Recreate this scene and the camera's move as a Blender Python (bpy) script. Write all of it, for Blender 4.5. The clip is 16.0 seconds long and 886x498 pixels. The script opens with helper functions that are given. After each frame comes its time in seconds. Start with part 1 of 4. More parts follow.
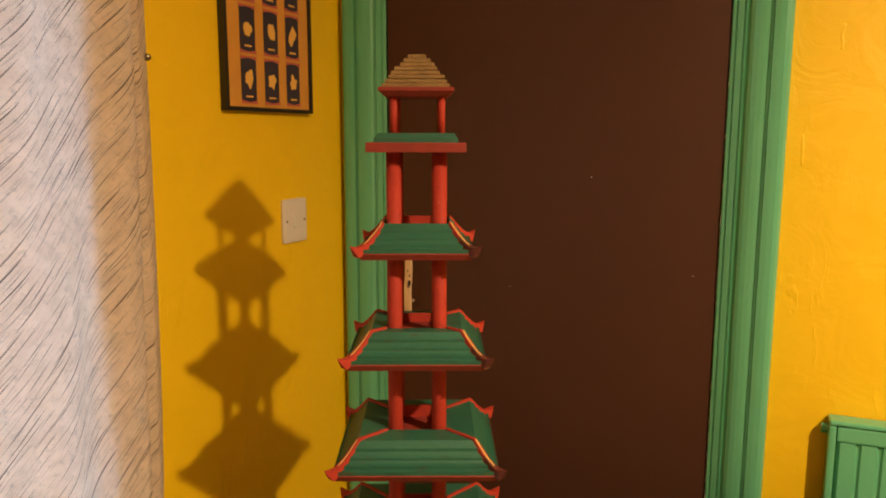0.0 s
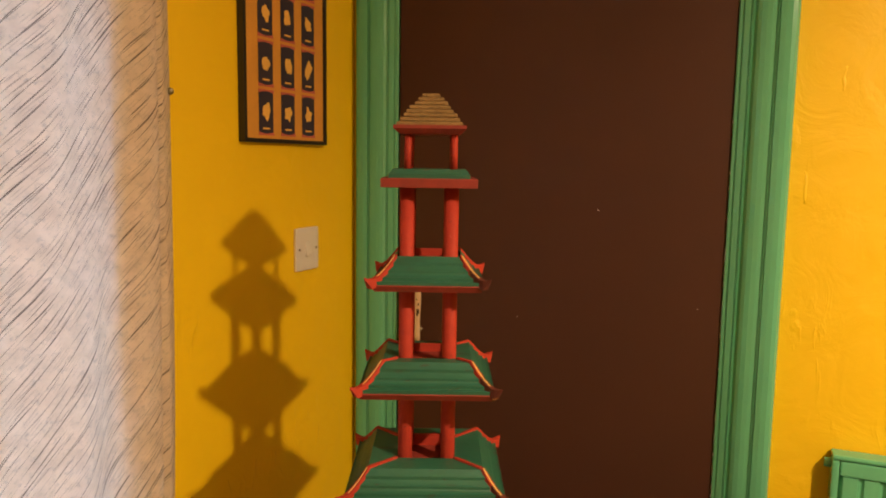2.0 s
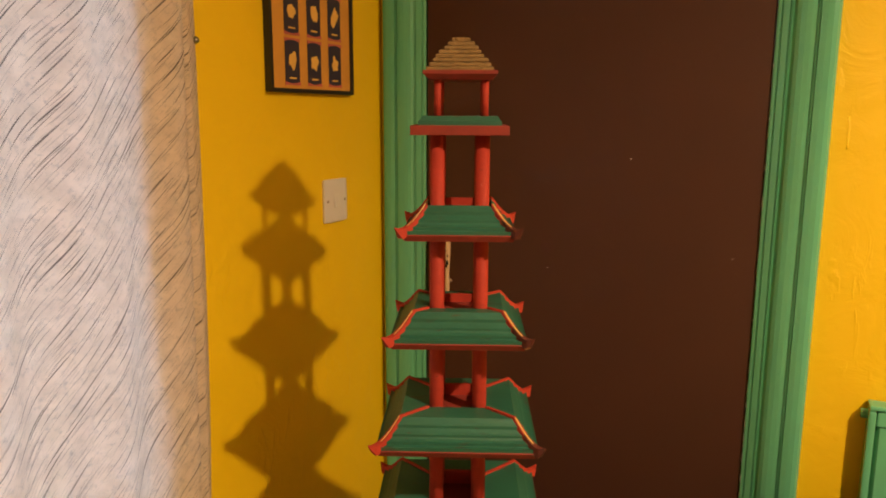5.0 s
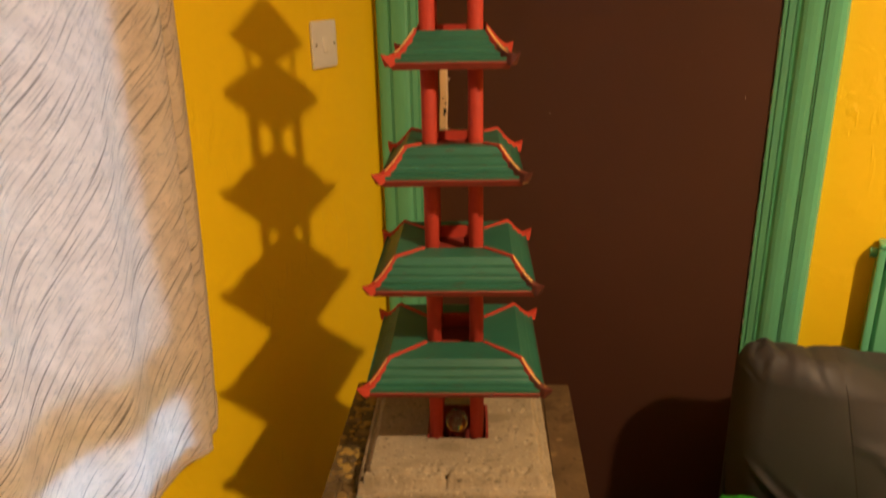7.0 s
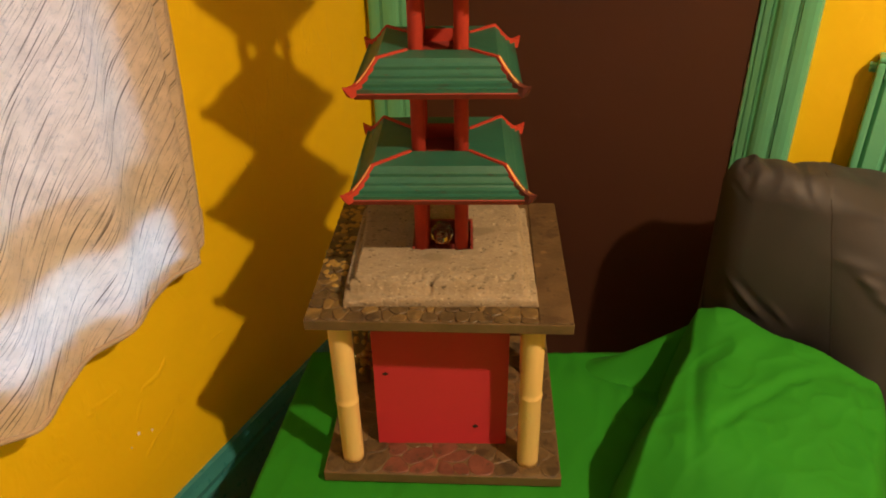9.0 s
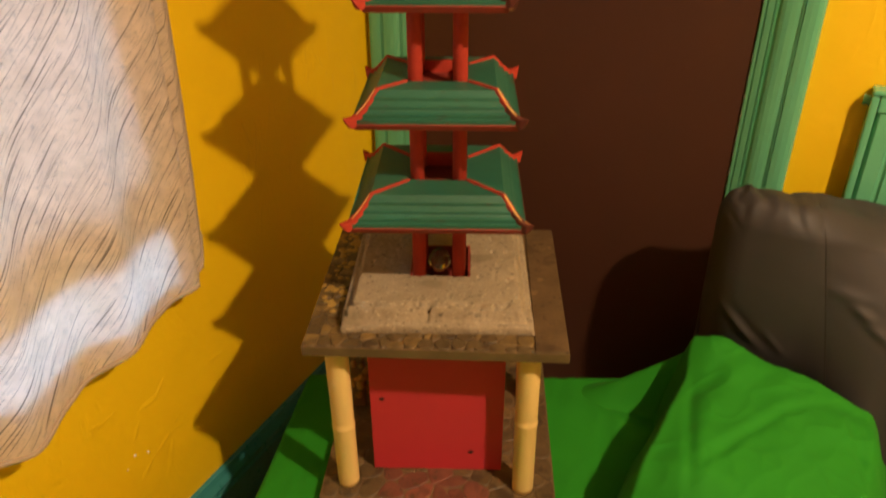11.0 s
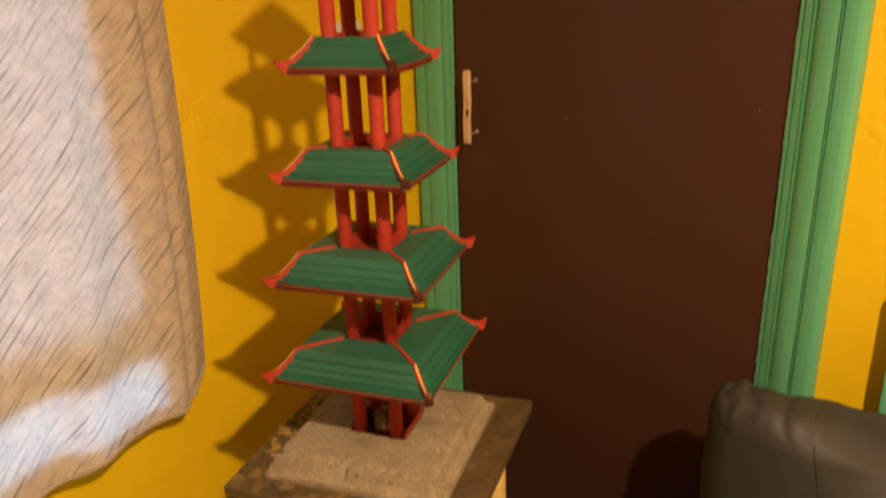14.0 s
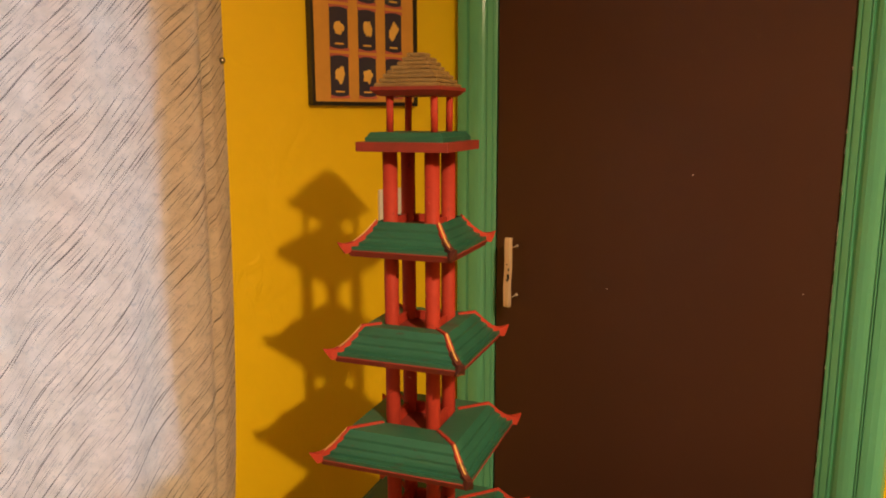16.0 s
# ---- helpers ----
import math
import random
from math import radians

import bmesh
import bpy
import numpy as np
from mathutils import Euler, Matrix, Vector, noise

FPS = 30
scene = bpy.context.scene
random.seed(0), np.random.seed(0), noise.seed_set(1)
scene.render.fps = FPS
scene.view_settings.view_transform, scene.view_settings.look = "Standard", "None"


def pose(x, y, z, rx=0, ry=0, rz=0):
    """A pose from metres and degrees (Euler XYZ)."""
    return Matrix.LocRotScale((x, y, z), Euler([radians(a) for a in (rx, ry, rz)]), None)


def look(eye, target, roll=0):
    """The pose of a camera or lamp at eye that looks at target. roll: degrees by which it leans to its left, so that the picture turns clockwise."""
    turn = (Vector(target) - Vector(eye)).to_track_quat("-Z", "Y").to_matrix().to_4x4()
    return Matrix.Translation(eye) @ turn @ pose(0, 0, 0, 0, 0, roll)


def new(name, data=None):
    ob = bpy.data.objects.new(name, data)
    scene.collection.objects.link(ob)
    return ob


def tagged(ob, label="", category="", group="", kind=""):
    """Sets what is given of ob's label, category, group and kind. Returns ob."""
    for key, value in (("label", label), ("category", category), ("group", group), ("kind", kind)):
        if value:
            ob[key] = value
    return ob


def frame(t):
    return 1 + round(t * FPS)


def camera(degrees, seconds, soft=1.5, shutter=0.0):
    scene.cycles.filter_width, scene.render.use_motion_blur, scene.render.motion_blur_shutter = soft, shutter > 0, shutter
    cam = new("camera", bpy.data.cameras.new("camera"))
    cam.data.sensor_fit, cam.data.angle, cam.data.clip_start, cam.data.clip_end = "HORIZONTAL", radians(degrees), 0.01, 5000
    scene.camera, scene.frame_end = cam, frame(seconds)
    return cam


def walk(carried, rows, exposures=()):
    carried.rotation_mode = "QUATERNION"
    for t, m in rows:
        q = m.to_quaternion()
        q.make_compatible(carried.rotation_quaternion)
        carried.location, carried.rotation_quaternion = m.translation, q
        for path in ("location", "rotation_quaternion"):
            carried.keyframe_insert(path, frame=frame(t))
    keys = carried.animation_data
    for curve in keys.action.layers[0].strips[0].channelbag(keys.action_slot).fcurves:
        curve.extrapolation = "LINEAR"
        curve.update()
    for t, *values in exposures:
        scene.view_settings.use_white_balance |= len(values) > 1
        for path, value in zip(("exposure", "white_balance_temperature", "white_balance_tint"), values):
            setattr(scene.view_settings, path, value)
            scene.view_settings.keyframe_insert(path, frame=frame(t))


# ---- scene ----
cam = camera(61.23, 16.0, soft=1.9, shutter=0.55)
PATH = [
    (0, (0.1649, 0.2439, 1.3885), (-0.7530, 1.9953, 1.0879), 0.11),
    (0.5, (0.1452, 0.2415, 1.3947), (-0.7360, 2.0120, 1.0966), 0.84),
    (1, (0.1533, 0.2296, 1.3957), (-0.7376, 1.9987, 1.1197), 1.71),
    (1.5, (0.1598, 0.2250, 1.3980), (-0.7625, 1.9803, 1.1360), 1.48),
    (2, (0.1697, 0.2158, 1.4037), (-0.7638, 1.9687, 1.1674), 0.87),
    (2.5, (0.1759, 0.2141, 1.4008), (-0.7981, 1.9437, 1.1566), 0.70),
    (3, (0.1729, 0.2119, 1.3984), (-0.8343, 1.9114, 1.0869), 0.44),
    (3.5, (0.1685, 0.2163, 1.3969), (-0.8406, 1.9092, 1.0565), 0.59),
    (6, (0.1534, 0.2390, 1.3877), (-0.8142, 1.9422, 0.9839), -0.20),
    (6.5, (0.1518, 0.2535, 1.3597), (-0.8130, 1.9281, 0.8451), -0.61),
    (7, (0.1560, 0.2641, 1.3335), (-0.8052, 1.8808, 0.6537), -1.14),
    (7.5, (0.1631, 0.2690, 1.3157), (-0.7704, 1.8346, 0.4927), -1.13),
    (8, (0.1708, 0.2641, 1.2948), (-0.7326, 1.7915, 0.3723), -0.73),
    (8.5, (0.1745, 0.2583, 1.2748), (-0.7059, 1.7491, 0.2737), -0.77),
    (8.7, (0.1691, 0.2601, 1.2684), (-0.6955, 1.7402, 0.2380), -1.03),
    (10.8, (0.1810, 0.2589, 1.2786), (-0.6950, 1.7361, 0.2536), -0.55),
    (11, (0.1717, 0.2609, 1.2886), (-0.7011, 1.7606, 0.2940), -0.32),
    (11.5, (0.1728, 0.2679, 1.3074), (-0.7439, 1.8040, 0.4130), -0.29),
    (12, (0.1859, 0.2811, 1.3021), (-0.7750, 1.8274, 0.4741), -0.55),
    (12.2, (0.2103, 0.2942, 1.3046), (-0.7769, 1.8200, 0.4696), -0.90),
    (12.5, (0.2859, 0.3364, 1.2927), (-0.7848, 1.7996, 0.4487), -1.41),
    (12.8, (0.3811, 0.4007, 1.2942), (-0.7687, 1.7773, 0.4094), -2.12),
    (13, (0.4365, 0.4427, 1.2901), (-0.7643, 1.7707, 0.3987), -2.46),
    (13.2, (0.4450, 0.4645, 1.3006), (-0.7612, 1.7750, 0.3908), -2.39),
    (13.5, (0.4832, 0.4900, 1.3077), (-0.8126, 1.7544, 0.4580), -2.90),
    (14, (0.4804, 0.5221, 1.3419), (-0.9138, 1.7816, 0.6565), -2.01),
    (14.5, (0.4781, 0.5199, 1.3723), (-0.9687, 1.7940, 0.8400), -1.24),
    (15, (0.4640, 0.5096, 1.3969), (-1.0080, 1.7917, 0.9617), -0.69),
    (15.5, (0.4537, 0.4966, 1.4110), (-1.0281, 1.7862, 1.0352), -0.36),
    (16, (0.4458, 0.4878, 1.4145), (-1.0385, 1.7803, 1.0594), -0.11),
]
EXPOSURES = [(0.0, -0.08), (3.5, -0.09), (6.0, -0.10), (7.5, -0.04), (8.5, 0.0), (11.0, 0.02), (12.5, 0.04), (13.5, 0.09), (14.5, -0.04), (16.0, -0.08)]
walk(cam, [(t, look(eye, target, roll)) for t, eye, target, roll in PATH], EXPOSURES)

# ---------------------------------------------------------------- light
LAMP_AT = (1.03, 0.70, 2.08)
WARM = (1.0, 0.69, 0.405)
bulb = bpy.data.lights.new("pendant_bulb", "POINT")
bulb.energy, bulb.color, bulb.shadow_soft_size = 30.5, WARM, 0.028
new("pendant_bulb", bulb).location = LAMP_AT
# spot added at the unseen bulb to throw more light down than across
down_spot = bpy.data.lights.new("pendant_shade_light", "SPOT")
down_spot.energy, down_spot.color, down_spot.shadow_soft_size, down_spot.spot_size, down_spot.spot_blend = 147.0, WARM, 0.028, radians(176), 0.85
new("pendant_shade_light", down_spot).matrix_world = pose(*LAMP_AT)

world = bpy.data.worlds.new("daylight")
scene.world = world
world.use_nodes = True
sky = world.node_tree.nodes.new("ShaderNodeTexSky")
sky.sky_type, sky.sun_disc = "NISHITA", False
sky.sun_elevation, sky.sun_rotation = radians(10), radians(-96)
world.node_tree.nodes["Background"].inputs["Strength"].default_value = 0.05
world.node_tree.links.new(sky.outputs[0], world.node_tree.nodes["Background"].inputs["Color"])
sun = bpy.data.lights.new("sun", "SUN")
sun.energy, sun.color, sun.angle = 3.4, (0.27, 0.58, 1.0), radians(7)
new("sun", sun).matrix_world = look((-2.75, 0.35, 1.35), (-0.75, 0.55, 0.99))


# ---------------------------------------------------------------- materials
def material(name, color, rough=0.6, metal=0.0, vary=0.12, scale=6.0, fine=60.0, bump=0.15, bump_size=0.004, stretch=(1, 1, 1), spec=0.5, darker=None, coat=0.0, specks=None):
    """A painted or natural surface: two scales of colour variation, gloss variation and relief."""
    mat = bpy.data.materials.new(name)
    mat.use_nodes = True
    nt = mat.node_tree
    bsdf = nt.nodes["Principled BSDF"]
    tc = nt.nodes.new("ShaderNodeTexCoord")
    mp = nt.nodes.new("ShaderNodeMapping")
    mp.inputs["Scale"].default_value = stretch
    nt.links.new(tc.outputs["Object"], mp.inputs["Vector"])
    big = nt.nodes.new("ShaderNodeTexNoise")
    big.inputs["Scale"].default_value, big.inputs["Detail"].default_value = scale, 4
    small = nt.nodes.new("ShaderNodeTexNoise")
    small.inputs["Scale"].default_value, small.inputs["Detail"].default_value = fine, 5
    for n in (big, small):
        nt.links.new(mp.outputs[0], n.inputs["Vector"])
    mix = nt.nodes.new("ShaderNodeMix")
    mix.data_type = "RGBA"
    low = darker or tuple(c * (1 - 2.2 * vary) for c in color)
    mix.inputs["A"].default_value, mix.inputs["B"].default_value = (*low, 1), (*[min(1, c * (1 + vary)) for c in color], 1)
    add = nt.nodes.new("ShaderNodeMath")
    add.operation = "MULTIPLY_ADD"
    nt.links.new(small.outputs["Fac"], add.inputs[0])
    add.inputs[1].default_value = 0.45
    half = nt.nodes.new("ShaderNodeMath")
    half.operation = "MULTIPLY"
    half.inputs[1].default_value = 0.75
    nt.links.new(big.outputs["Fac"], half.inputs[0])
    nt.links.new(half.outputs[0], add.inputs[2])
    nt.links.new(add.outputs[0], mix.inputs["Factor"])
    nt.links.new(mix.outputs["Result"], bsdf.inputs["Base Color"])
    last = mix
    for size, level, tone in specks or ():
        grain = nt.nodes.new("ShaderNodeTexNoise")
        grain.inputs["Scale"].default_value, grain.inputs["Detail"].default_value = size, 2
        nt.links.new(mp.outputs[0], grain.inputs["Vector"])
        sel = nt.nodes.new("ShaderNodeMapRange")
        sel.inputs["From Min"].default_value, sel.inputs["From Max"].default_value = level, level + 0.06
        nt.links.new(grain.outputs["Fac"], sel.inputs["Value"])
        spot = nt.nodes.new("ShaderNodeMix")
        spot.data_type = "RGBA"
        nt.links.new(sel.outputs[0], spot.inputs["Factor"])
        nt.links.new(last.outputs["Result"], spot.inputs["A"])
        spot.inputs["B"].default_value = (*tone, 1)
        nt.links.new(spot.outputs["Result"], bsdf.inputs["Base Color"])
        last = spot
    rr = nt.nodes.new("ShaderNodeMapRange")
    rr.inputs["To Min"].default_value, rr.inputs["To Max"].default_value = max(0.02, rough - 0.1), min(1, rough + 0.1)
    nt.links.new(small.outputs["Fac"], rr.inputs["Value"])
    nt.links.new(rr.outputs[0], bsdf.inputs["Roughness"])
    bsdf.inputs["Metallic"].default_value = metal
    bsdf.inputs["Specular IOR Level"].default_value = spec
    bsdf.inputs["Coat Weight"].default_value = coat
    bmp = nt.nodes.new("ShaderNodeBump")
    bmp.inputs["Strength"].default_value, bmp.inputs["Distance"].default_value = bump, bump_size
    nt.links.new(add.outputs[0], bmp.inputs["Height"])
    nt.links.new(bmp.outputs[0], bsdf.inputs["Normal"])
    mat["mix"], mat["bump"] = last.name, bmp.name
    return mat


def plaster(name, color):
    """Thick uneven gloss-ish paint over old plaster: lumps, runs and brush marks."""
    mat = material(name, color, rough=0.52, vary=0.05, scale=2.2, fine=22, bump=0.35, bump_size=0.004)
    nt = mat.node_tree
    tc = nt.nodes.new("ShaderNodeTexCoord")
    lumps = nt.nodes.new("ShaderNodeTexNoise")
    lumps.inputs["Scale"].default_value, lumps.inputs["Detail"].default_value, lumps.inputs["Distortion"].default_value = 9, 6, 1.2
    ridge = nt.nodes.new("ShaderNodeTexVoronoi")
    ridge.feature = "DISTANCE_TO_EDGE"
    ridge.inputs["Scale"].default_value = 7
    warp = nt.nodes.new("ShaderNodeMix")
    warp.data_type = "RGBA"
    warp.blend_type = "ADD"
    warp.inputs["Factor"].default_value = 0.35
    nt.links.new(tc.outputs["Object"], lumps.inputs["Vector"])
    nt.links.new(tc.outputs["Object"], warp.inputs["A"])
    nt.links.new(lumps.outputs["Color"], warp.inputs["B"])
    drawn = nt.nodes.new("ShaderNodeMapping")
    drawn.inputs["Scale"].default_value = (1.6, 1.6, 0.55)
    nt.links.new(warp.outputs["Result"], drawn.inputs["Vector"])
    nt.links.new(drawn.outputs[0], ridge.inputs["Vector"])
    edge = nt.nodes.new("ShaderNodeMapRange")
    edge.inputs["From Max"].default_value = 0.06
    edge.inputs["To Min"].default_value, edge.inputs["To Max"].default_value = 1.0, 0.0
    nt.links.new(ridge.outputs["Distance"], edge.inputs["Value"])
    where = nt.nodes.new("ShaderNodeTexNoise")
    where.inputs["Scale"].default_value, where.inputs["Detail"].default_value = 3.1, 2
    nt.links.new(tc.outputs["Object"], where.inputs["Vector"])
    gate = nt.nodes.new("ShaderNodeMapRange")
    gate.inputs["From Min"].default_value, gate.inputs["From Max"].default_value = 0.57, 0.70
    nt.links.new(where.outputs["Fac"], gate.inputs["Value"])
    mul = nt.nodes.new("ShaderNodeMath")
    mul.operation = "MULTIPLY"
    nt.links.new(edge.outputs[0], mul.inputs[0])
    nt.links.new(gate.outputs[0], mul.inputs[1])
    tot = nt.nodes.new("ShaderNodeMath")
    tot.operation = "MULTIPLY_ADD"
    tot.inputs[1].default_value = 0.09
    nt.links.new(mul.outputs[0], tot.inputs[0])
    nt.links.new(lumps.outputs["Fac"], tot.inputs[2])
    tall = nt.nodes.new("ShaderNodeMapping")
    tall.inputs["Scale"].default_value = (30, 30, 11)
    nt.links.new(tc.outputs["Object"], tall.inputs["Vector"])
    runs = nt.nodes.new("ShaderNodeTexNoise")
    runs.inputs["Scale"].default_value, runs.inputs["Detail"].default_value, runs.inputs["Distortion"].default_value = 1.0, 3, 0.8
    nt.links.new(tall.outputs[0], runs.inputs["Vector"])
    lip = nt.nodes.new("ShaderNodeMapRange")
    lip.inputs["From Min"].default_value, lip.inputs["From Max"].default_value = 0.56, 0.66
    nt.links.new(runs.outputs["Fac"], lip.inputs["Value"])
    patchy = nt.nodes.new("ShaderNodeMapRange")
    patchy.inputs["From Min"].default_value, patchy.inputs["From Max"].default_value = 0.50, 0.62
    nt.links.new(where.outputs["Fac"], patchy.inputs["Value"])
    drip = nt.nodes.new("ShaderNodeMath")
    drip.operation = "MULTIPLY"
    nt.links.new(lip.outputs[0], drip.inputs[0])
    nt.links.new(patchy.outputs[0], drip.inputs[1])
    total = nt.nodes.new("ShaderNodeMath")
    total.operation = "MULTIPLY_ADD"
    total.inputs[1].default_value = 0.30
    nt.links.new(drip.outputs[0], total.inputs[0])
    nt.links.new(tot.outputs[0], total.inputs[2])
    second = nt.nodes.new("ShaderNodeBump")
    second.inputs["Strength"].default_value, second.inputs["Distance"].default_value = 0.55, 0.006
    nt.links.new(total.outputs[0], second.inputs["Height"])
    nt.links.new(nt.nodes[mat["bump"]].outputs[0], second.inputs["Normal"])
    nt.links.new(second.outputs[0], nt.nodes["Principled BSDF"].inputs["Normal"])
    return mat


def stones(name, dull, bright):
    """Small painted stones, each a little different, blotched and gritty."""
    mat = material(name, dull, rough=0.52, vary=0.42, scale=40, fine=190, bump=0.8, bump_size=0.003, specks=((34, 0.58, (0.050, 0.031, 0.014)), (90, 0.66, (0.040, 0.026, 0.013))))
    nt = mat.node_tree
    info = nt.nodes.new("ShaderNodeObjectInfo")
    pick = nt.nodes.new("ShaderNodeMapRange")
    pick.inputs["From Min"].default_value, pick.inputs["From Max"].default_value = 0.45, 0.95
    nt.links.new(info.outputs["Random"], pick.inputs["Value"])
    blot = nt.nodes.new("ShaderNodeTexNoise")
    blot.inputs["Scale"].default_value, blot.inputs["Detail"].default_value = 55, 4
    tc = nt.nodes.new("ShaderNodeTexCoord")
    nt.links.new(tc.outputs["Object"], blot.inputs["Vector"])
    patch = nt.nodes.new("ShaderNodeMapRange")
    patch.inputs["From Min"].default_value, patch.inputs["From Max"].default_value = 0.36, 0.60
    nt.links.new(blot.outputs["Fac"], patch.inputs["Value"])
    both = nt.nodes.new("ShaderNodeMath")
    both.operation = "MULTIPLY"
    nt.links.new(pick.outputs[0], both.inputs[0])
    nt.links.new(patch.outputs[0], both.inputs[1])
    tint = nt.nodes.new("ShaderNodeMix")
    tint.data_type = "RGBA"
    nt.links.new(both.outputs[0], tint.inputs["Factor"])
    nt.links.new(nt.nodes[mat["mix"]].outputs["Result"], tint.inputs["A"])
    tint.inputs["B"].default_value = (*bright, 1)
    nt.links.new(tint.outputs["Result"], nt.nodes["Principled BSDF"].inputs["Base Color"])
    return mat


def curtain_cloth():
    """Cream cloth printed with slanting grey bark-like strokes, letting some daylight through."""
    mat = bpy.data.materials.new("curtain_cloth")
    mat.use_nodes = True
    nt = mat.node_tree
    nt.nodes.remove(nt.nodes["Principled BSDF"])
    uv = nt.nodes.new("ShaderNodeUVMap")
    wob = nt.nodes.new("ShaderNodeTexNoise")
    wob.inputs["Scale"].default_value, wob.inputs["Detail"].default_value = 4, 1
    nt.links.new(uv.outputs[0], wob.inputs["Vector"])
    warp = nt.nodes.new("ShaderNodeMix")
    warp.data_type, warp.blend_type = "RGBA", "ADD"
    warp.inputs["Factor"].default_value = 0.022
    nt.links.new(uv.outputs[0], warp.inputs["A"])
    nt.links.new(wob.outputs["Color"], warp.inputs["B"])

    def field(angle, along, across, seed, detail=1.0):
        turn = nt.nodes.new("ShaderNodeMapping")
        turn.inputs["Rotation"].default_value = (0, 0, radians(angle))
        turn.inputs["Location"].default_value = (seed, seed * 0.7, 0)
        nt.links.new(warp.outputs["Result"], turn.inputs["Vector"])
        size = nt.nodes.new("ShaderNodeMapping")
        size.inputs["Scale"].default_value = (across, along, 1)
        nt.links.new(turn.outputs[0], size.inputs["Vector"])
        n = nt.nodes.new("ShaderNodeTexNoise")
        n.inputs["Scale"].default_value, n.inputs["Detail"].default_value, n.inputs["Roughness"].default_value = 1.0, detail, 0.4
        nt.links.new(size.outputs[0], n.inputs["Vector"])
        return n.outputs["Fac"]

    def math_(op, a, c, clamp=False):
        m = nt.nodes.new("ShaderNodeMath")
        m.operation, m.use_clamp = op, clamp
        for k, v in enumerate((a, c)):
            if isinstance(v, (int, float)):
                m.inputs[k].default_value = v
            else:
                nt.links.new(v, m.inputs[k])
        return m.outputs[0]

    def ramp(v, lo, hi):
        m = nt.nodes.new("ShaderNodeMapRange")
        m.inputs["From Min"].default_value, m.inputs["From Max"].default_value = lo, hi
        nt.links.new(v, m.inputs["Value"])
        return m.outputs[0]

    def strokes(angle, per_metre, along, width, gate, seed):
        """Pen strokes in rows that follow the grain, swelling, thinning and breaking off."""
        turn = nt.nodes.new("ShaderNodeMapping")
        turn.inputs["Rotation"].default_value = (0, 0, radians(angle))
        turn.inputs["Location"].default_value = (seed, seed * 0.7, 0)
        nt.links.new(warp.outputs["Result"], turn.inputs["Vector"])
        axes = nt.nodes.new("ShaderNodeSeparateXYZ")
        nt.links.new(turn.outputs[0], axes.inputs[0])
        sway = math_("MULTIPLY", field(angle, 2.5, 7.0, seed + 5, 1.5), 1.0)
        row = math_("ADD", math_("MULTIPLY", axes.outputs["X"], per_metre), sway)
        near = math_("ABSOLUTE", math_("SUBTRACT", math_("FRACT", row, 0.0), 0.5), 0.0)
        spot = nt.nodes.new("ShaderNodeCombineXYZ")
        nt.links.new(math_("MULTIPLY", math_("FLOOR", row, 0.0), 7.31), spot.inputs[0])
        nt.links.new(math_("MULTIPLY", axes.outputs["Y"], along), spot.inputs[1])
        n = nt.nodes.new("ShaderNodeTexNoise")
        n.inputs["Scale"].default_value, n.inputs["Detail"].default_value = 1.0, 0.5
        nt.links.new(spot.outputs[0], n.inputs["Vector"])
        swell = ramp(n.outputs["Fac"], gate, gate + 0.22)
        edge = math_("MULTIPLY", swell, width)
        inside = math_("SUBTRACT", edge, near)
        return math_("MULTIPLY", math_("MULTIPLY", inside, 1.0 / (width * 0.35)), 1.0, True)

    bold = strokes(-44, 58, 11.0, 0.080, 0.480, 3.0)
    second = math_("MULTIPLY", strokes(-42, 90, 12.5, 0.098, 0.465, 19.0), 0.88)
    thin = math_("MULTIPLY", strokes(-46, 145, 18, 0.12, 0.49, 11.0), 0.60)
    faint = math_("MULTIPLY", strokes(-43, 250, 36, 0.22, 0.47, 31.0), 0.26)
    bold = math_("MAXIMUM", bold, second)
    top = nt.nodes.new("ShaderNodeMath")
    top.operation = "MAXIMUM"
    nt.links.new(bold, top.inputs[0])
    nt.links.new(math_("MAXIMUM", thin, faint), top.inputs[1])
    cloud = nt.nodes.new("ShaderNodeTexNoise")
    cloud.inputs["Scale"].default_value, cloud.inputs["Detail"].default_value, cloud.inputs["Roughness"].default_value = 34, 6, 0.62
    nt.links.new(uv.outputs[0], cloud.inputs["Vector"])
    base = nt.nodes.new("ShaderNodeMix")
    base.data_type = "RGBA"
    base.inputs["A"].default_value, base.inputs["B"].default_value = (0.50, 0.415, 0.340, 1), (0.94, 0.805, 0.675, 1)
    nt.links.new(cloud.outputs["Fac"], base.inputs["Factor"])
    # small grey smudges between the strokes
    smudge = nt.nodes.new("ShaderNodeTexNoise")
    smudge.inputs["Scale"].default_value, smudge.inputs["Detail"].default_value, smudge.inputs["Roughness"].default_value = 95, 5, 0.7
    nt.links.new(uv.outputs[0], smudge.inputs["Vector"])
    grey = nt.nodes.new("ShaderNodeMix")
    grey.data_type = "RGBA"
    grey.inputs["B"].default_value = (0.40, 0.37, 0.345, 1)
    nt.links.new(math_("MULTIPLY", ramp(smudge.outputs["Fac"], 0.54, 0.72), 0.75), grey.inputs["Factor"])
    nt.links.new(base.outputs["Result"], grey.inputs["A"])
    ink = nt.nodes.new("ShaderNodeMix")
    ink.data_type = "RGBA"
    ink.inputs["B"].default_value = (0.115, 0.095, 0.088, 1)
    strength = nt.nodes.new("ShaderNodeMath")
    strength.operation = "MULTIPLY"
    strength.inputs[1].default_value = 0.90
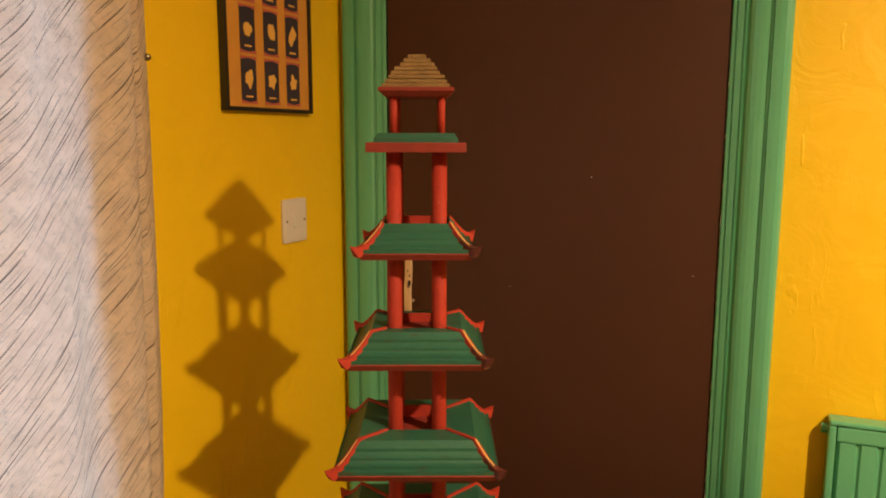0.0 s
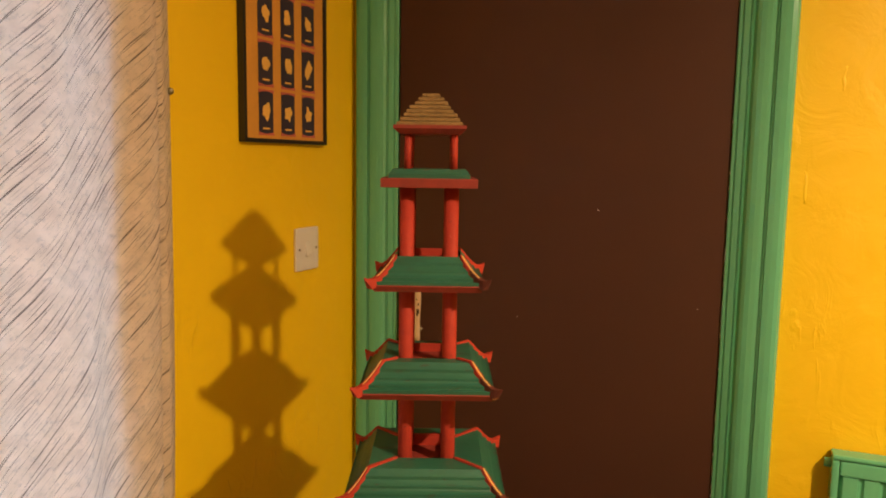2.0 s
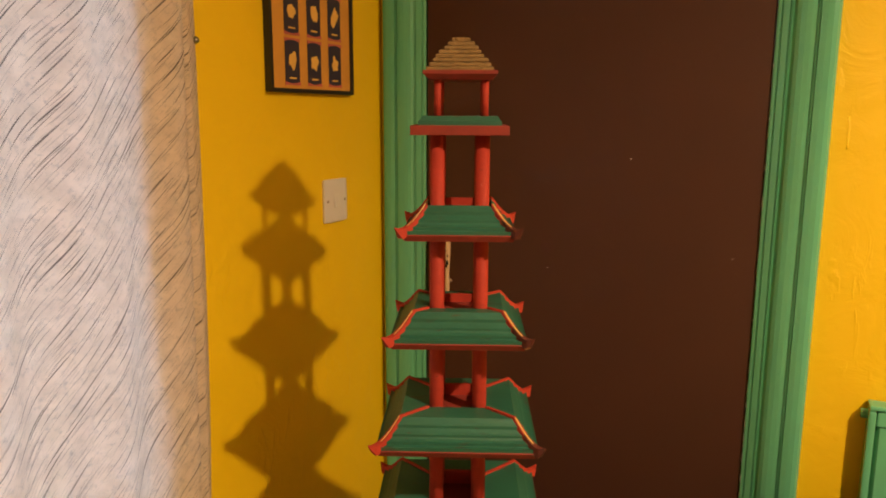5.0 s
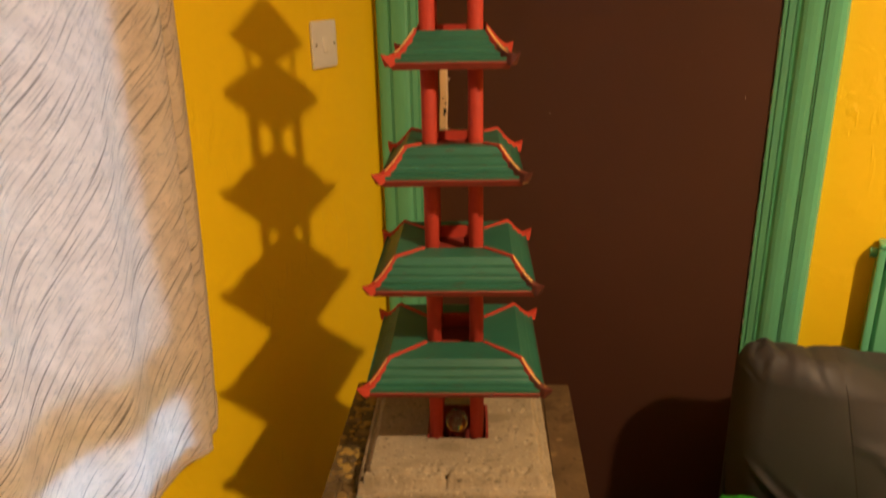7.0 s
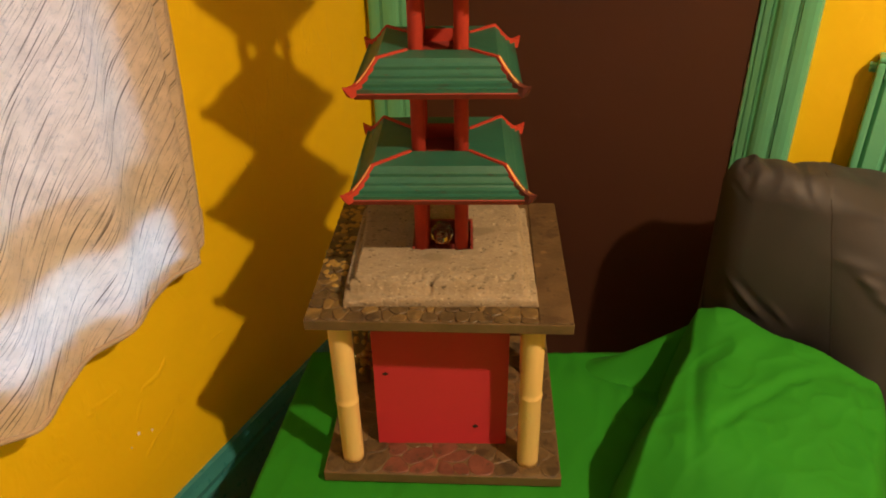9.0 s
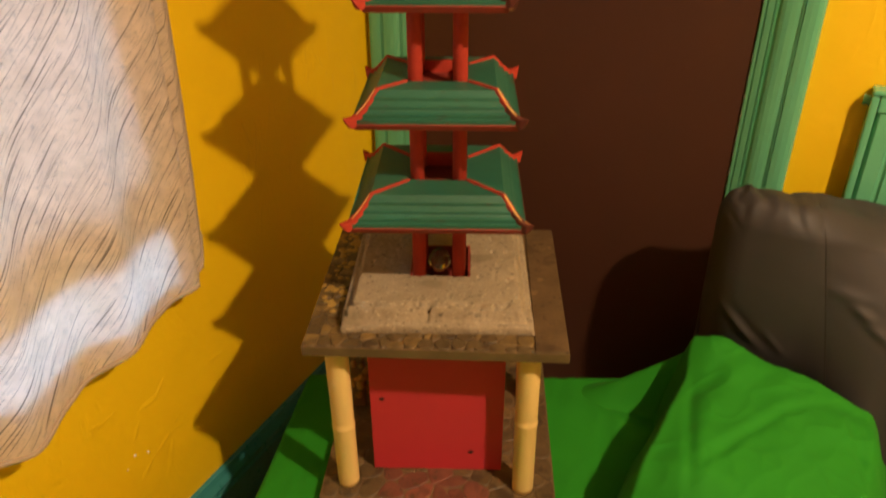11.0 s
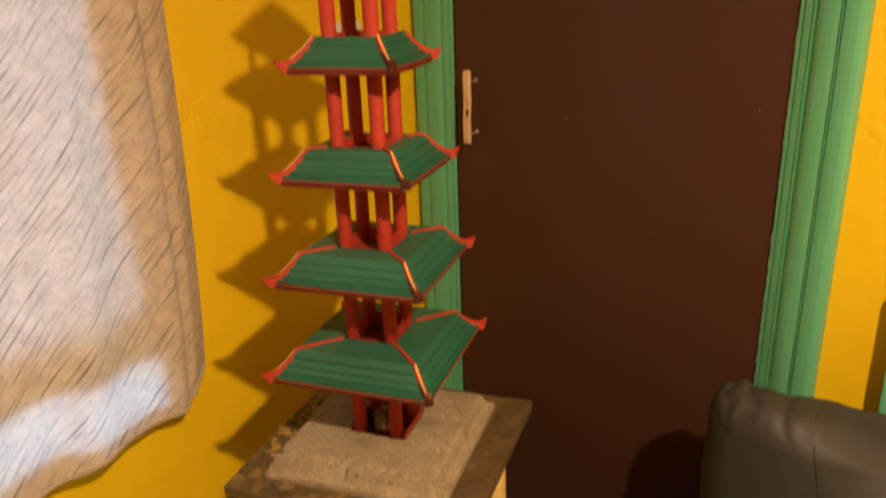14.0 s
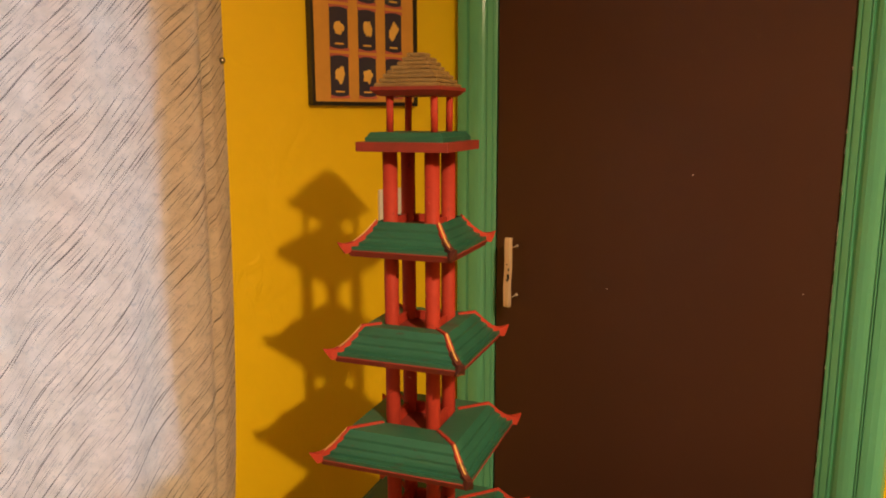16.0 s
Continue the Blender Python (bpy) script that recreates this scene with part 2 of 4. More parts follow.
    nt.links.new(top.outputs[0], strength.inputs[0])
    nt.links.new(strength.outputs[0], ink.inputs["Factor"])
    nt.links.new(grey.outputs["Result"], ink.inputs["A"])
    weave = nt.nodes.new("ShaderNodeTexNoise")
    weave.inputs["Scale"].default_value, weave.inputs["Detail"].default_value = 260, 3
    nt.links.new(uv.outputs[0], weave.inputs["Vector"])
    bmp = nt.nodes.new("ShaderNodeBump")
    bmp.inputs["Strength"].default_value, bmp.inputs["Distance"].default_value = 0.25, 0.001
    nt.links.new(weave.outputs["Fac"], bmp.inputs["Height"])
    front = nt.nodes.new("ShaderNodeBsdfDiffuse")
    back = nt.nodes.new("ShaderNodeBsdfTranslucent")
    both = nt.nodes.new("ShaderNodeMixShader")
    both.inputs["Fac"].default_value = 0.38
    for n in (front, back):
        nt.links.new(ink.outputs["Result"], n.inputs["Color"])
        nt.links.new(bmp.outputs[0], n.inputs["Normal"])
    nt.links.new(front.outputs[0], both.inputs[1])
    nt.links.new(back.outputs[0], both.inputs[2])
    nt.links.new(both.outputs[0], nt.nodes["Material Output"].inputs["Surface"])
    return mat


def glass(name, color=(1, 1, 1), rough=0.0, ior=1.45):
    mat = bpy.data.materials.new(name)
    mat.use_nodes = True
    b = mat.node_tree.nodes["Principled BSDF"]
    b.inputs["Base Color"].default_value = (*color, 1)
    b.inputs["Transmission Weight"].default_value, b.inputs["Roughness"].default_value, b.inputs["IOR"].default_value = 1.0, rough, ior
    return mat


YELLOW = plaster("yellow_wall_paint", (0.79, 0.515, 0.003))
WHITE = material("white_paint", (0.78, 0.76, 0.72), rough=0.6, vary=0.04)
BROWN = material("brown_door_paint", (0.0595, 0.0224, 0.0142), rough=0.50, vary=0.10, scale=5, fine=160, bump=0.25, bump_size=0.0012, spec=0.35)
GREEN_GLOSS = material("green_gloss_paint", (0.117, 0.410, 0.238), rough=0.19, vary=0.10, scale=9, fine=70, bump=0.30, bump_size=0.0015, stretch=(1, 1, 0.25))
TEAL = material("teal_gloss_paint", (0.040, 0.215, 0.225), rough=0.3, vary=0.1, scale=9, fine=70, bump=0.25, bump_size=0.0015)
ROOF_GREEN = material("roof_green_paint", (0.020, 0.112, 0.072), rough=0.45, specks=((42, 0.68, (0.040, 0.070, 0.045)), (150, 0.70, (0.050, 0.060, 0.040))), vary=0.24, scale=22, fine=180, bump=0.3, bump_size=0.0008, stretch=(0.35, 1, 1))
RED = material("red_paint", (0.385, 0.039, 0.022), spec=0.22, rough=0.62, vary=0.20, scale=26, fine=170, bump=0.35, bump_size=0.0010, specks=((70, 0.69, (0.22, 0.030, 0.020)), (120, 0.72, (0.46, 0.13, 0.09))))
RED_WORN = material("worn_red_paint", (0.25, 0.031, 0.022), spec=0.3, rough=0.6, vary=0.2, scale=40, fine=220, bump=0.35, bump_size=0.0008, darker=(0.10, 0.022, 0.014))
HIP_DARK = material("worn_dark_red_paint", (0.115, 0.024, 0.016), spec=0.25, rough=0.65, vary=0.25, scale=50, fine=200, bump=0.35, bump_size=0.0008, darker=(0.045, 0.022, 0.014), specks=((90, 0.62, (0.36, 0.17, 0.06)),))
RED_BOARD = material("red_board_paint", (0.47, 0.026, 0.042), rough=0.55, vary=0.08, scale=10, fine=140, bump=0.2, bump_size=0.0008)
# ochre that paints in the lamp's highlight on the glossy red hips
HIP_GLINT = material("ochre_hip_glint", (0.62, 0.40, 0.13), rough=0.4, vary=0.15, scale=60, fine=200, bump=0.2, bump_size=0.0005)
CANE = material("split_cane", (0.24, 0.15, 0.050), rough=0.75, vary=0.4, scale=60, fine=240, bump=0.9, bump_size=0.002, stretch=(1, 1, 3), darker=(0.085, 0.05, 0.02))
BAMBOO = material("bamboo", (0.74, 0.52, 0.20), rough=0.38, vary=0.12, scale=24, fine=110, bump=0.2, bump_size=0.0008, stretch=(1, 1, 0.15))
GRIT = material("grey_grit_stone", (0.285, 0.228, 0.150), rough=0.9, vary=0.30, scale=26, fine=260, bump=1.0, bump_size=0.004, darker=(0.115, 0.088, 0.052), specks=((170, 0.63, (0.110, 0.088, 0.056)), (260, 0.64, (0.40, 0.335, 0.225)), (48, 0.67, (0.140, 0.112, 0.072)), (13, 0.60, (0.205, 0.160, 0.098))), stretch=(0.7, 1.2, 1.2))
SLAB_STONE = material("worn_brown_stone", (0.108, 0.066, 0.030), rough=0.5, vary=0.42, scale=24, fine=150, bump=0.7, bump_size=0.003, specks=((22, 0.60, (0.062, 0.036, 0.017)), (60, 0.62, (0.045, 0.027, 0.013)), (38, 0.66, (0.185, 0.115, 0.050))))
PAVE_STONE = stones("brown_paving_stone", (0.094, 0.060, 0.024), (0.20, 0.124, 0.038))
BASE_STONE = stones("brown_base_stone", (0.098, 0.063, 0.027), (0.165, 0.098, 0.034))
RED_STONE = stones("pinkish_red_stone", (0.135, 0.047, 0.028), (0.195, 0.064, 0.040))
SLAB_EDGE = material("dark_stone_edge", (0.125, 0.080, 0.038), rough=0.45, vary=0.3, scale=25, fine=120, bump=0.4, bump_size=0.001)
LEATHER = material("dark_brown_leather", (0.0325, 0.0295, 0.0317), rough=0.61, vary=0.20, scale=7, fine=300, bump=0.45, bump_size=0.0010, spec=0.40)
SHEET = material("green_cotton", (0.0115, 0.193, 0.0045), spec=0.36, rough=0.85, vary=0.10, scale=8, fine=500, bump=0.30, bump_size=0.0008)
PLASTIC = material("white_plastic", (0.66, 0.62, 0.565), rough=0.35, vary=0.03)
BLACK_WOOD = material("black_frame_wood", (0.018, 0.015, 0.012), rough=0.35, vary=0.2, fine=120, bump=0.15, bump_size=0.0006)
POSTER = material("gold_poster_paper", (0.62, 0.30, 0.05), rough=0.5, vary=0.12, scale=12, fine=90, bump=0.05)
NAVY = material("navy_print", (0.035, 0.028, 0.05), rough=0.5, vary=0.15, fine=120, bump=0.05)
PINK = material("pink_print", (0.50, 0.12, 0.09), rough=0.5, vary=0.15, fine=120, bump=0.05)
GOLD_PRINT = material("pale_gold_print", (0.78, 0.46, 0.10), rough=0.5, vary=0.1, fine=120, bump=0.05)
BARE_WOOD = material("bare_pale_wood", (0.70, 0.50, 0.30), rough=0.6, vary=0.2, scale=30, fine=150, bump=0.3, bump_size=0.001, stretch=(3, 3, 0.3))
# undersides darkened so less red bounces onto the shaded columns
UNDERSIDE = material("darkened_underside", (0.035, 0.016, 0.011), rough=0.7, vary=0.25, scale=30, fine=160, bump=0.3, bump_size=0.0008)
OCHRE = material("ochre_pebble", (0.36, 0.225, 0.042), rough=0.6, vary=0.35, scale=40, fine=200, bump=0.5, bump_size=0.002, darker=(0.09, 0.055, 0.018))
# colour of the two unseen walls, paled to bounce fill into the shadows
DRAB = plaster("pale_bounce_wall", (0.82, 0.66, 0.43))
# bare chips, and the painted window glint along the door surround's edge
CHIP = material("pale_primer_and_glint", (0.74, 0.68, 0.66), rough=0.7, vary=0.2, scale=40, fine=200)
DARK = material("dark_gap", (0.012, 0.009, 0.007), rough=0.8, vary=0.1)
METAL = material("dull_metal", (0.35, 0.30, 0.24), rough=0.35, metal=1.0, vary=0.15, fine=100)
STANDOFF = material("pale_nickel", (0.40, 0.32, 0.24), rough=0.45, metal=0.5, vary=0.2, fine=120)
# unseen floor, its brown lightened so more light bounces up into shadows
FLOORING = material("bounce_floor", (0.39, 0.265, 0.165), rough=0.45, vary=0.25, scale=4, fine=40, bump=0.2, bump_size=0.002, stretch=(1, 0.1, 1))
CLOTH = curtain_cloth()
PANE = glass("window_glass")
BLIND = bpy.data.materials.new("thin_net_blind")
BLIND.use_nodes = True
_n = BLIND.node_tree
_n.nodes.remove(_n.nodes["Principled BSDF"])
_d, _t, _m = _n.nodes.new("ShaderNodeBsdfDiffuse"), _n.nodes.new("ShaderNodeBsdfTransparent"), _n.nodes.new("ShaderNodeMixShader")
_d.inputs["Color"].default_value = (0.80, 0.74, 0.68, 1)
_t.inputs["Color"].default_value = (0.98, 0.82, 0.74, 1)
_m.inputs["Fac"].default_value = 0.77
_s, _b = _n.nodes.new("ShaderNodeBsdfTranslucent"), _n.nodes.new("ShaderNodeMixShader")
_s.inputs["Color"].default_value = (0.98, 0.82, 0.74, 1)
_b.inputs["Fac"].default_value = 0.55
_n.links.new(_s.outputs[0], _b.inputs[1])
_n.links.new(_t.outputs[0], _b.inputs[2])
_n.links.new(_d.outputs[0], _m.inputs[1])
_n.links.new(_b.outputs[0], _m.inputs[2])
_n.links.new(_m.outputs[0], _n.nodes["Material Output"].inputs["Surface"])
BALL_GLASS = glass("smoky_glass", (0.80, 0.72, 0.72), 0.03)


# ---------------------------------------------------------------- mesh helpers
def box(bm, x0, x1, y0, y1, z0, z1, bevel=0.0):
    vs = [bm.verts.new((x, y, z)) for z in (z0, z1) for y in (y0, y1) for x in (x0, x1)]
    fs = [bm.faces.new([vs[i] for i in q]) for q in ((0, 2, 3, 1), (4, 5, 7, 6), (0, 1, 5, 4), (2, 6, 7, 3), (0, 4, 6, 2), (1, 3, 7, 5))]
    if bevel:
        bmesh.ops.bevel(bm, geom=list({e for f in fs for e in f.edges}), offset=bevel, segments=2, affect="EDGES", profile=0.6)
    return bm


def loft(bm, rings, cap=True, closed=True):
    """Joins rings of points one after the other."""
    rows = [[bm.verts.new(p) for p in ring] for ring in rings]
    n = len(rows[0])
    for a, b in zip(rows, rows[1:]):
        for i in range(n if closed else n - 1):
            bm.faces.new((a[i], a[(i + 1) % n], b[(i + 1) % n], b[i]))
    if cap and closed:
        bm.faces.new(rows[0][::-1])
        bm.faces.new(rows[-1])
    return bm


def post(bm, x, y, stations, seg=16):
    """An upright turned post from (height, radius) stations; x and y may lean: ((x0, y0), (x1, y1))."""
    z0, z1 = stations[0][0], stations[-1][0]
    rings = []
    for z, r in stations:
        k = (z - z0) / (z1 - z0)
        cx = x[0] + (x[1] - x[0]) * k if isinstance(x, tuple) else x
        cy = y[0] + (y[1] - y[0]) * k if isinstance(y, tuple) else y
        rings.append([(cx + r * math.cos(2 * math.pi * i / seg), cy + r * math.sin(2 * math.pi * i / seg), z) for i in range(seg)])
    return loft(bm, rings)


def soft_box(bm, centre, half, r, n=10, shape=None):
    """A box with a rounding r, n cells an edge, each vertex passed through shape."""
    seen = {}

    def vert(p):
        key = tuple(round(c, 5) for c in p)
        if key not in seen:
            q = Vector([c * h for c, h in zip(p, half)])
            inner = Vector([max(-(h - r), min(h - r, c)) for c, h in zip(q, half)])
            d = q - inner
            if d.length > 1e-9:
                q = inner + d.normalized() * r
            q = q + Vector(centre)
            seen[key] = bm.verts.new(shape(q) if shape else q)
        return seen[key]

    t = [math.sin((2 * i / n - 1) * math.pi / 2) * 0.35 + (2 * i / n - 1) * 0.65 for i in range(n + 1)]
    for axis in range(3):
        for side in (-1, 1):
            for i in range(n):
                for j in range(n):
                    quad = []
                    for a, b in ((t[i], t[j]), (t[i + 1], t[j]), (t[i + 1], t[j + 1]), (t[i], t[j + 1])):
                        p = [0, 0, 0]
                        p[axis], p[(axis + 1) % 3], p[(axis + 2) % 3] = side, a, b
                        quad.append(vert(p))
                    if side < 0:
                        quad.reverse()
                    if len(set(quad)) == 4:
                        bm.faces.new(quad)
    return bm


def mesh_of(name, bm, mat, smooth=False):
    bmesh.ops.recalc_face_normals(bm, faces=bm.faces)
    me = bpy.data.meshes.new(name)
    bm.to_mesh(me)
    bm.free()
    me.materials.append(mat)
    if smooth:
        me.shade_smooth()
    return me


def part(name, bm, mat, parent, label="", smooth=False):
    ob = new(name, mesh_of(name, bm, mat, smooth))
    ob.parent = parent
    return tagged(ob, label)


def thing(name, label, category, m=None, bm=None, mat=None, kind="", group="", smooth=False):
    ob = new(name, mesh_of(name, bm, mat, smooth) if bm else None)
    if m is not None:
        ob.matrix_world = m
    return tagged(ob, label, category, group, kind)


def ease(x, a, c):
    k = max(0.0, min(1.0, (x - a) / (c - a)))
    return k * k * (3 - 2 * k)


def bm_():
    return bmesh.new()


# ---------------------------------------------------------------- the room
CEIL = 2.45
SIDE = pose(-0.766, 1.0, 0, 0, 0, 94.5)      # the window wall: x along it towards the door, -y into the room
WIN = (-0.95, -0.073, 0.655, 1.95)             # the window's opening: from, to, sill, head
NORTH = pose(0.0167, 1.7191, 0, 0, 0, 5.62)         # the door wall: x along it, -y into the room, y = 0 the door's face
WALL_Y = -0.006                               # the plaster beside the door, a little behind its face

b = bm_()
box(b, -1.15, 2.8, -2.6, 2.3, -0.12, 0.0)
thing("floor", "unseen brown floor, lightened to bounce fill light", "floor", bm=b, mat=FLOORING, kind="structure")
b = bm_()
box(b, -1.15, 2.8, -2.6, 2.3, CEIL, CEIL + 0.12)
thing("ceiling", "plain white painted ceiling", "ceiling", bm=b, mat=WHITE, kind="structure")

b = bm_()
box(b, -3.7, WIN[0], 0, 0.22, 0, CEIL)
box(b, WIN[1], 0.95, 0, 0.22, 0, CEIL)
box(b, WIN[0], WIN[1], 0, 0.22, 0, WIN[2])
box(b, WIN[0], WIN[1], 0, 0.22, WIN[3], CEIL)
wall_w = thing("wall_west", "bright yellow painted uneven plaster wall", "wall", SIDE, b, YELLOW, "structure")

DOOR_L, DOOR_R = -0.7290, -0.0380
b = bm_()
box(b, -0.95, DOOR_L - 0.085, -0.006, 0.15, 0, CEIL)
box(b, DOOR_R + 0.085, 2.75, WALL_Y, WALL_Y + 0.2, 0, CEIL)
box(b, DOOR_L - 0.085, DOOR_R + 0.085, WALL_Y, WALL_Y + 0.2, 2.145, CEIL)
wall_n = thing("wall_north", "bright yellow painted wall with lumpy old plaster", "wall", NORTH, b, YELLOW, "structure")
# walls out of view; they close the room and bounce fill light
b = bm_()
box(b, 2.6, 2.8, -2.6, 2.25, 0, CEIL)
thing("wall_east", "plain unseen wall, pale cream to bounce fill light", "wall", None, b, DRAB, "structure")
b = bm_()
box(b, -1.2, 2.6, -2.6, -2.35, 0, CEIL)
thing("wall_south", "plain unseen wall, pale cream to bounce fill light", "wall", None, b, DRAB, "structure")


# the window behind the curtain
win = thing("window_1", "white framed window with a drawn blind behind the curtain", "window", SIDE, kind="structure")
b = bm_()
x0, x1, z0, z1 = WIN
box(b, x0, x0 + 0.045, 0.04, 0.10, z0, z1, 0.004)
part("window_frame", b, WHITE, win)
# unseen upright, stopped short at the bottom so the low light band reaches wider
b = bm_()
box(b, x1 - 0.0115, x1 - 0.001, 0.002, 0.10, 0.752, z1, 0.004)
part("window_frame", b, WHITE, win)
b = bm_()
box(b, x0 + 0.045, x1 - 0.0125, 0.04, 0.10, z1 - 0.05, z1, 0.004)
part("window_frame", b, WHITE, win)
b = bm_()
box(b, x0 + 0.003, x1 - 0.0116, 0.002, 0.012, 0.752, 0.838, 0.003)
part("blind_bar", b, WHITE, win, "bottom bar of the drawn blind")
b = bm_()
b.faces.new([b.verts.new(p) for p in ((x0 + 0.003, 0.007, 0.8385), (x1 - 0.0116, 0.007, 0.8385), (x1 - 0.0116, 0.007, z1 - 0.052), (x0 + 0.003, 0.007, z1 - 0.052))])
part("blind", b, BLIND, win, "thin white blind drawn most of the way down")
b = bm_()
box(b, x0 + 0.045, x1 - 0.002, 0.104, 0.108, z0, z1 - 0.05)
part("pane", b, PANE, win).visible_shadow = False


# skirting along the window wall
def paint_run(parent, path, wide, high, out):
    """A ridge of thick paint that has run and set on the wall; path of (along, up)."""
    b = bm_()
    pts = []
    for (xa, za), (xb, zb) in zip(path, path[1:]):
        pts += [(xa + (xb - xa) * k / 6, za + (zb - za) * k / 6) for k in range(6)]
    pts.append(path[-1])
    rings, n = [], len(pts) - 1
    for k, (x, z) in enumerate(pts):
        (x0, z0), (x1, z1) = pts[max(0, k - 1)], pts[min(n, k + 1)]
        d = math.hypot(x1 - x0, z1 - z0) or 1.0
        nx, nz = -(z1 - z0) / d, (x1 - x0) / d
        g = 0.25 + 0.75 * math.sin(math.pi * k / n) ** 0.6 * (1 + 0.5 * noise.noise(Vector((x, z, 1)) / 0.008))
        x, z = x + 0.0025 * noise.noise(Vector((x, z, 4)) / 0.012), z + 0.0025 * noise.noise(Vector((x, z, 8)) / 0.012)
        rings.append([(x + nx * wide * g * q, out - high * g * h, z + nz * wide * g * q) for q, h in ((-1.0, -0.4), (-0.75, 0.25), (-0.3, 0.9), (0.3, 0.9), (0.75, 0.25), (1.0, -0.4))])
    loft(b, rings)
    part("paint_run", b, YELLOW, parent, "", True)


def extrude(bm, profile, axis, a, c):
    """Sweeps a closed profile of (u, v) along x or z from a to c."""
    ring = (lambda t: [(t, u, v) for u, v in profile]) if axis == "x" else (lambda t: [(u, v, t) for u, v in profile])
    return loft(bm, [ring(a), ring(c)])


for path, w, h in zip([[(-0.108, 0.453), (-0.117, 0.442), (-0.134, 0.428), (-0.156, 0.43), (-0.171, 0.427)], [(-0.175, 0.411), (-0.187, 0.392), (-0.196, 0.377)], [(-0.119, 0.341), (-0.14, 0.328), (-0.164, 0.319)], [(-0.168, 0.316), (-0.187, 0.305), (-0.197, 0.294)], [(0.036, 0.412), (0.018, 0.412), (-0.003, 0.413)], [(-0.097, 0.359), (-0.107, 0.349)], [(-0.266, 0.464), (-0.242, 0.46), (-0.215, 0.461)], [(-0.277, 0.459), (-0.259, 0.454)]], (0.0045, 0.004, 0.004, 0.0045, 0.0035, 0.003, 0.0035, 0.003), (0.0016, 0.0012, 0.0014, 0.0015, 0.0010, 0.0010, 0.0010, 0.0010)):
    paint_run(wall_w, path, w * 1.6, h * 0.48, 0.0)
for path in [[(0.1420, 1.577), (0.1394, 1.556), (0.1402, 1.536)], [(0.0905, 1.391), (0.091, 1.334)]]:
    paint_run(wall_n, path, 0.0034, 0.0006, WALL_Y)

b = bm_()
extrude(b, [(0.0, 0.0), (-0.022, 0.0), (-0.022, 0.118), (-0.018, 0.126), (-0.019, 0.137), (-0.012, 0.150), (-0.008, 0.161), (0.0, 0.164)], "x", -3.3, 0.70)
thing("baseboard", "teal painted moulded skirting board", "skirting board", SIDE, b, TEAL, "structure")

# ---------------------------------------------------------------- the door and its surround
ARCH = [(0.0, 0.0), (0.0, 0.012), (0.0015, 0.014), (0.0063, 0.014), (0.0069, 0.010), (0.0083, 0.010), (0.0089, 0.014), (0.0190, 0.0142), (0.0195, 0.010), (0.0208, 0.010),
        (0.0213, 0.0138), (0.0224, 0.0138), (0.0229, 0.0095), (0.0260, 0.0105), (0.0300, 0.0150), (0.0360, 0.0195), (0.0440, 0.0225), (0.0520, 0.0238), (0.0588, 0.0238), (0.0594, 0.0180),
        (0.0607, 0.0180), (0.0613, 0.0236), (0.0624, 0.0236), (0.0630, 0.0180), (0.0643, 0.0180), (0.0650, 0.0242), (0.0740, 0.0265), (0.0830, 0.0268), (0.0900, 0.0240), (0.0940, 0.0160), (0.095, 0.006), (0.095, 0.0)]
door_frame = thing("door_frame", "green gloss painted moulded door surround", "door frame", NORTH, kind="structure")
def surround(u, v, swell=0.07, back=0.012):
    """Depth of the moulding before the door's face: it swells a little outwards."""
    return -back if v == 0 else 0.004 + 0.85 * v + swell * u - 0.0105 * max(0.0, 1 - u / 0.03)


for name, x, sign in (("upright", DOOR_R, 1), ("upright", DOOR_L, -1)):
    b = bm_()
    extrude(b, [(x + sign * u * (1.07 if sign > 0 else 1.02), -surround(u, v if sign > 0 else v * 0.72, 0.07, 0.012 if sign > 0 else 0.0)) for u, v in ARCH], "z", 0.0, 2.06)
    part(name, b, GREEN_GLOSS, door_frame)
    b = bm_()
    box(b, *sorted((x + sign * 0.001, x + sign * 0.084)), 0.014, 0.16, 0, 2.06)
    part("jamb", b, GREEN_GLOSS, door_frame)
b = bm_()
loft(b, [[(DOOR_L - 0.098, -surround(u, v), 2.06 + u) for u, v in ARCH], [(DOOR_R + 0.098, -surround(u, v), 2.06 + u) for u, v in ARCH]])
part("lintel", b, GREEN_GLOSS, door_frame)

door = thing("door_1", "closed flat dark brown painted door with a bare wooden pull handle", "door", NORTH, kind="structure")
DOOR_Y = 0.0
b = bm_()
box(b, DOOR_L + 0.003, DOOR_R - 0.0012, DOOR_Y, DOOR_Y + 0.04, 0.006, 2.055, 0.0015)
part("door_leaf", b, BROWN, door)
b = bm_()
soft_box(b, (-0.6610, DOOR_Y - 0.0415, 1.0830), (0.0074, 0.0050, 0.0750), 0.0014, 10, lambda q: q + Vector((0.0009 * math.sin(q.z * 70) + 0.022 * (q.z - 1.083), 0, 0)))
handle = part("pull_handle", b, BARE_WOOD, door, "pale bare wooden pull handle, chipped", True)
for x, z, rx, rz in ((-0.6560, 1.075, 0.0030, 0.0050), (-0.6580, 1.068, 0.0022, 0.0032), (-0.6600, 1.101, 0.0014, 0.0018), (-0.6550, 1.090, 0.0016, 0.0022)):
    b = bm_()
    soft_box(b, (x, DOOR_Y - 0.0470, z), (rx, 0.0008, rz), 0.0007, 4, lambda q: q + Vector((0.0012 * noise.noise(q / 0.002), 0, 0.0012 * noise.noise(q / 0.0017))))
    part("chip_mark", b, DARK, handle, "dark chipped hole")
